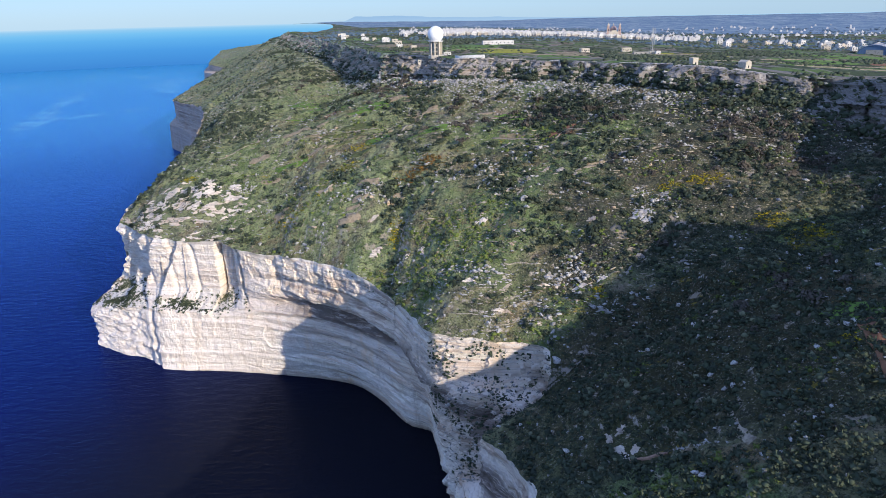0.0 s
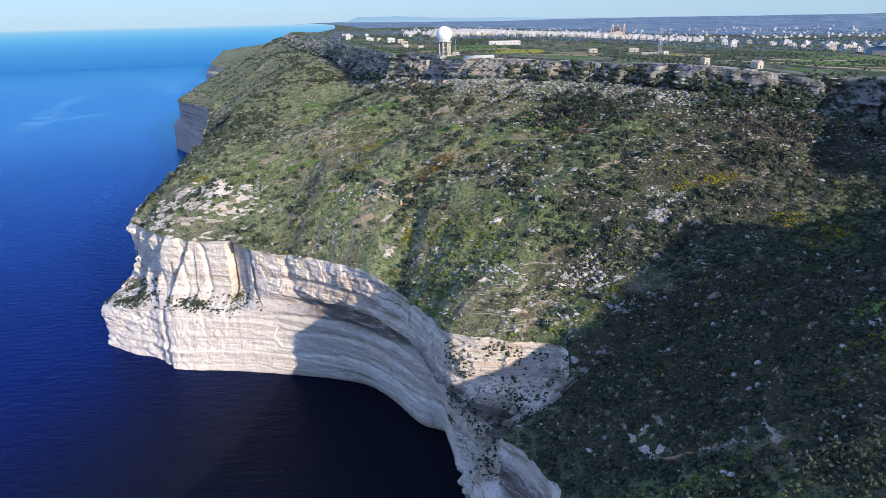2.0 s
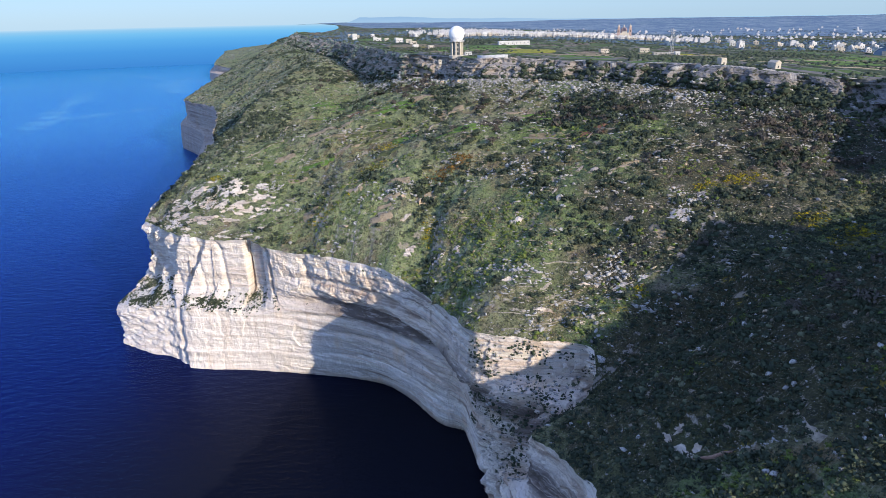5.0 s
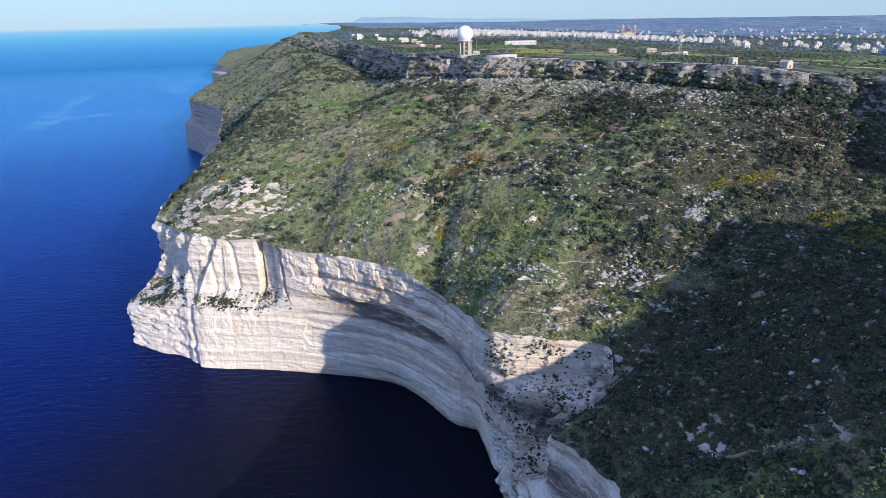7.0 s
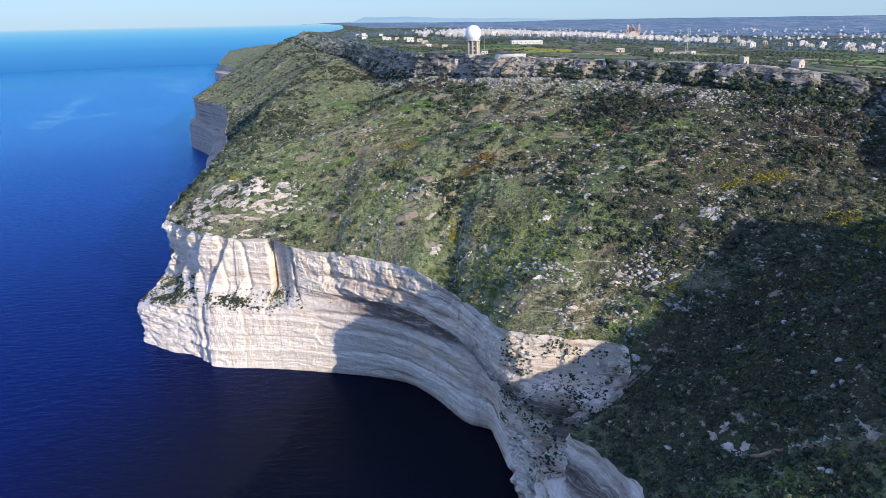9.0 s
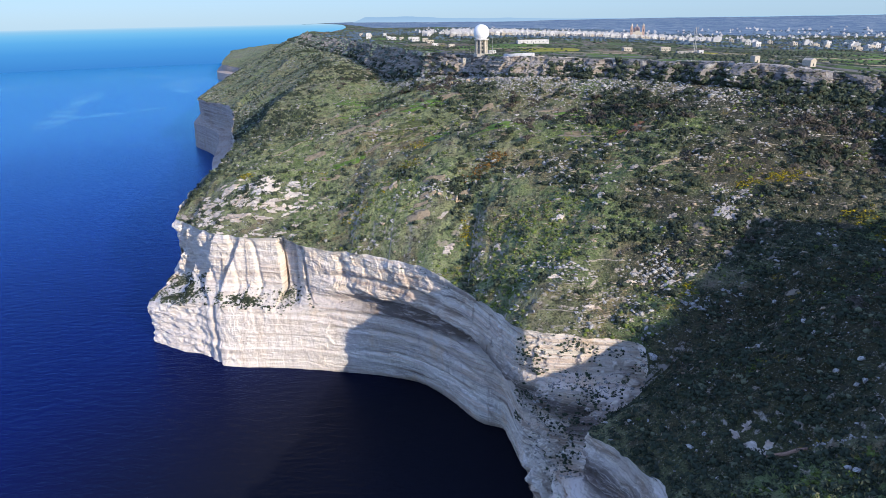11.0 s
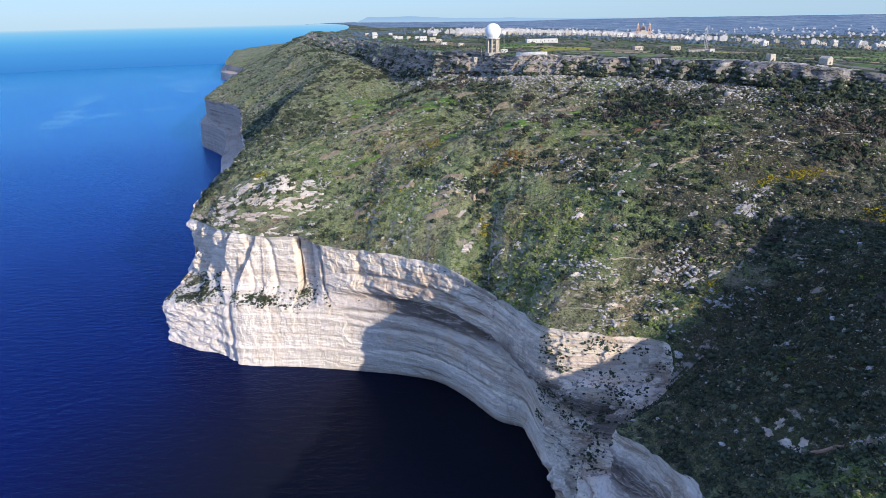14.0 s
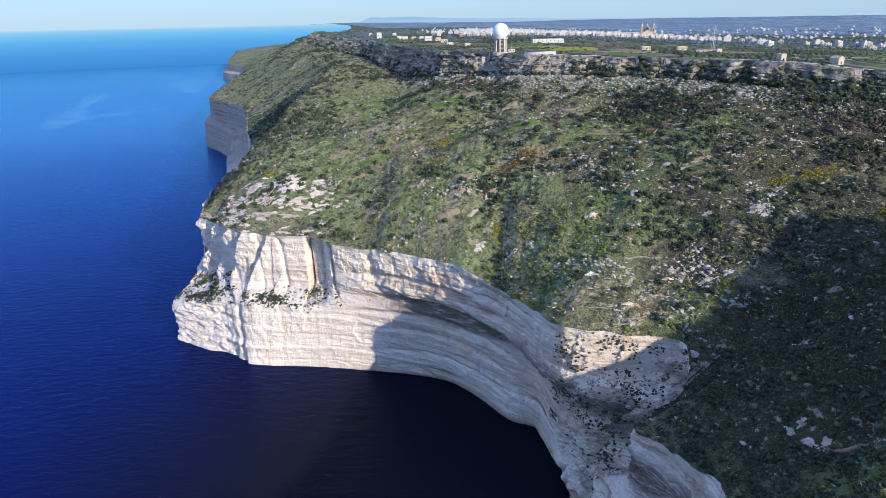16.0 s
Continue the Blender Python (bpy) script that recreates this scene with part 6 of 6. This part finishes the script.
# bare white rock along the brow of the plateau
rnd = random.Random(58)
for k in range(44):
    u = rnd.uniform(9.0, 13.2)
    i = int(np.argmin(np.abs(us - u)))
    d = brow[min(i + 1, len(us) - 1), :2] - brow[i - 1, :2]
    x, y = brow[i, :2] - outward(brow)[i] * rnd.uniform(0.6, 7.0)
    outcrop(x, y, rnd.uniform(3.0, 9.0), rnd.uniform(0.9, 2.4), math.degrees(math.atan2(d[1], d[0])) + rnd.uniform(-8, 8), 1400 + k)
rnd = random.Random(53)
for k in range(34):
    t = rnd.random()
    lone("stone", 70 + 14 * t + rnd.gauss(0, 0.8), 214 - 12 * t + rnd.gauss(0, 0.9), rnd.uniform(0.35, 0.8), STONES, M_STONE, "small grey stone of a tumbled field bank", "stone", k, turn=rnd.uniform(0, 360))


# ---- boulders and bushes that can be told apart on the near slope ----
def strewn(name, places, small, large, shapes, material, label, category, group, seed, sink):
    rnd = random.Random(seed)
    meshes = [raw_mesh(name, v, f, material) for v, f in shapes]
    for x, y, z in places:
        size = rnd.uniform(small, large)
        ob = new(name, rnd.choice(meshes))
        ob.matrix_basis = pose(x, y, z + size * (0.45 - sink), 0, 0, rnd.uniform(0, 360)) @ Matrix.Diagonal((size * rnd.uniform(0.8, 1.3), size, size * rnd.uniform(0.8, 1.1), 1))
        tagged(ob, label, category, group)


middle = area * (uu > 9) * (sy < 600) * (sy > 345) * (np.abs(sx + 20) < 190)
strewn("boulder", sow(G_SLOPE, middle * (0.05 + clotted * patchy), 220, 701), 0.8, 1.9, [ball(2, 710 + k, 0.5, 0.7) for k in range(7)], M_STONE, "pale weathered limestone boulder in the scrub", "boulder", "boulders on the slope", 702, 0.28)
strewn("bush", sow(G_SLOPE, area * (uu > 9) * (sx > -60) * (sy > 390) * (sy < 640) * (0.1 + thick), 200, 703), 1.6, 3.4, [clump(720 + k, 150, 0.16, 0.72, 0.8) for k in range(6)], M_BUSH, "dark rounded evergreen bush on the terraces", "bush", "bushes on the slope", 704, 0.25)
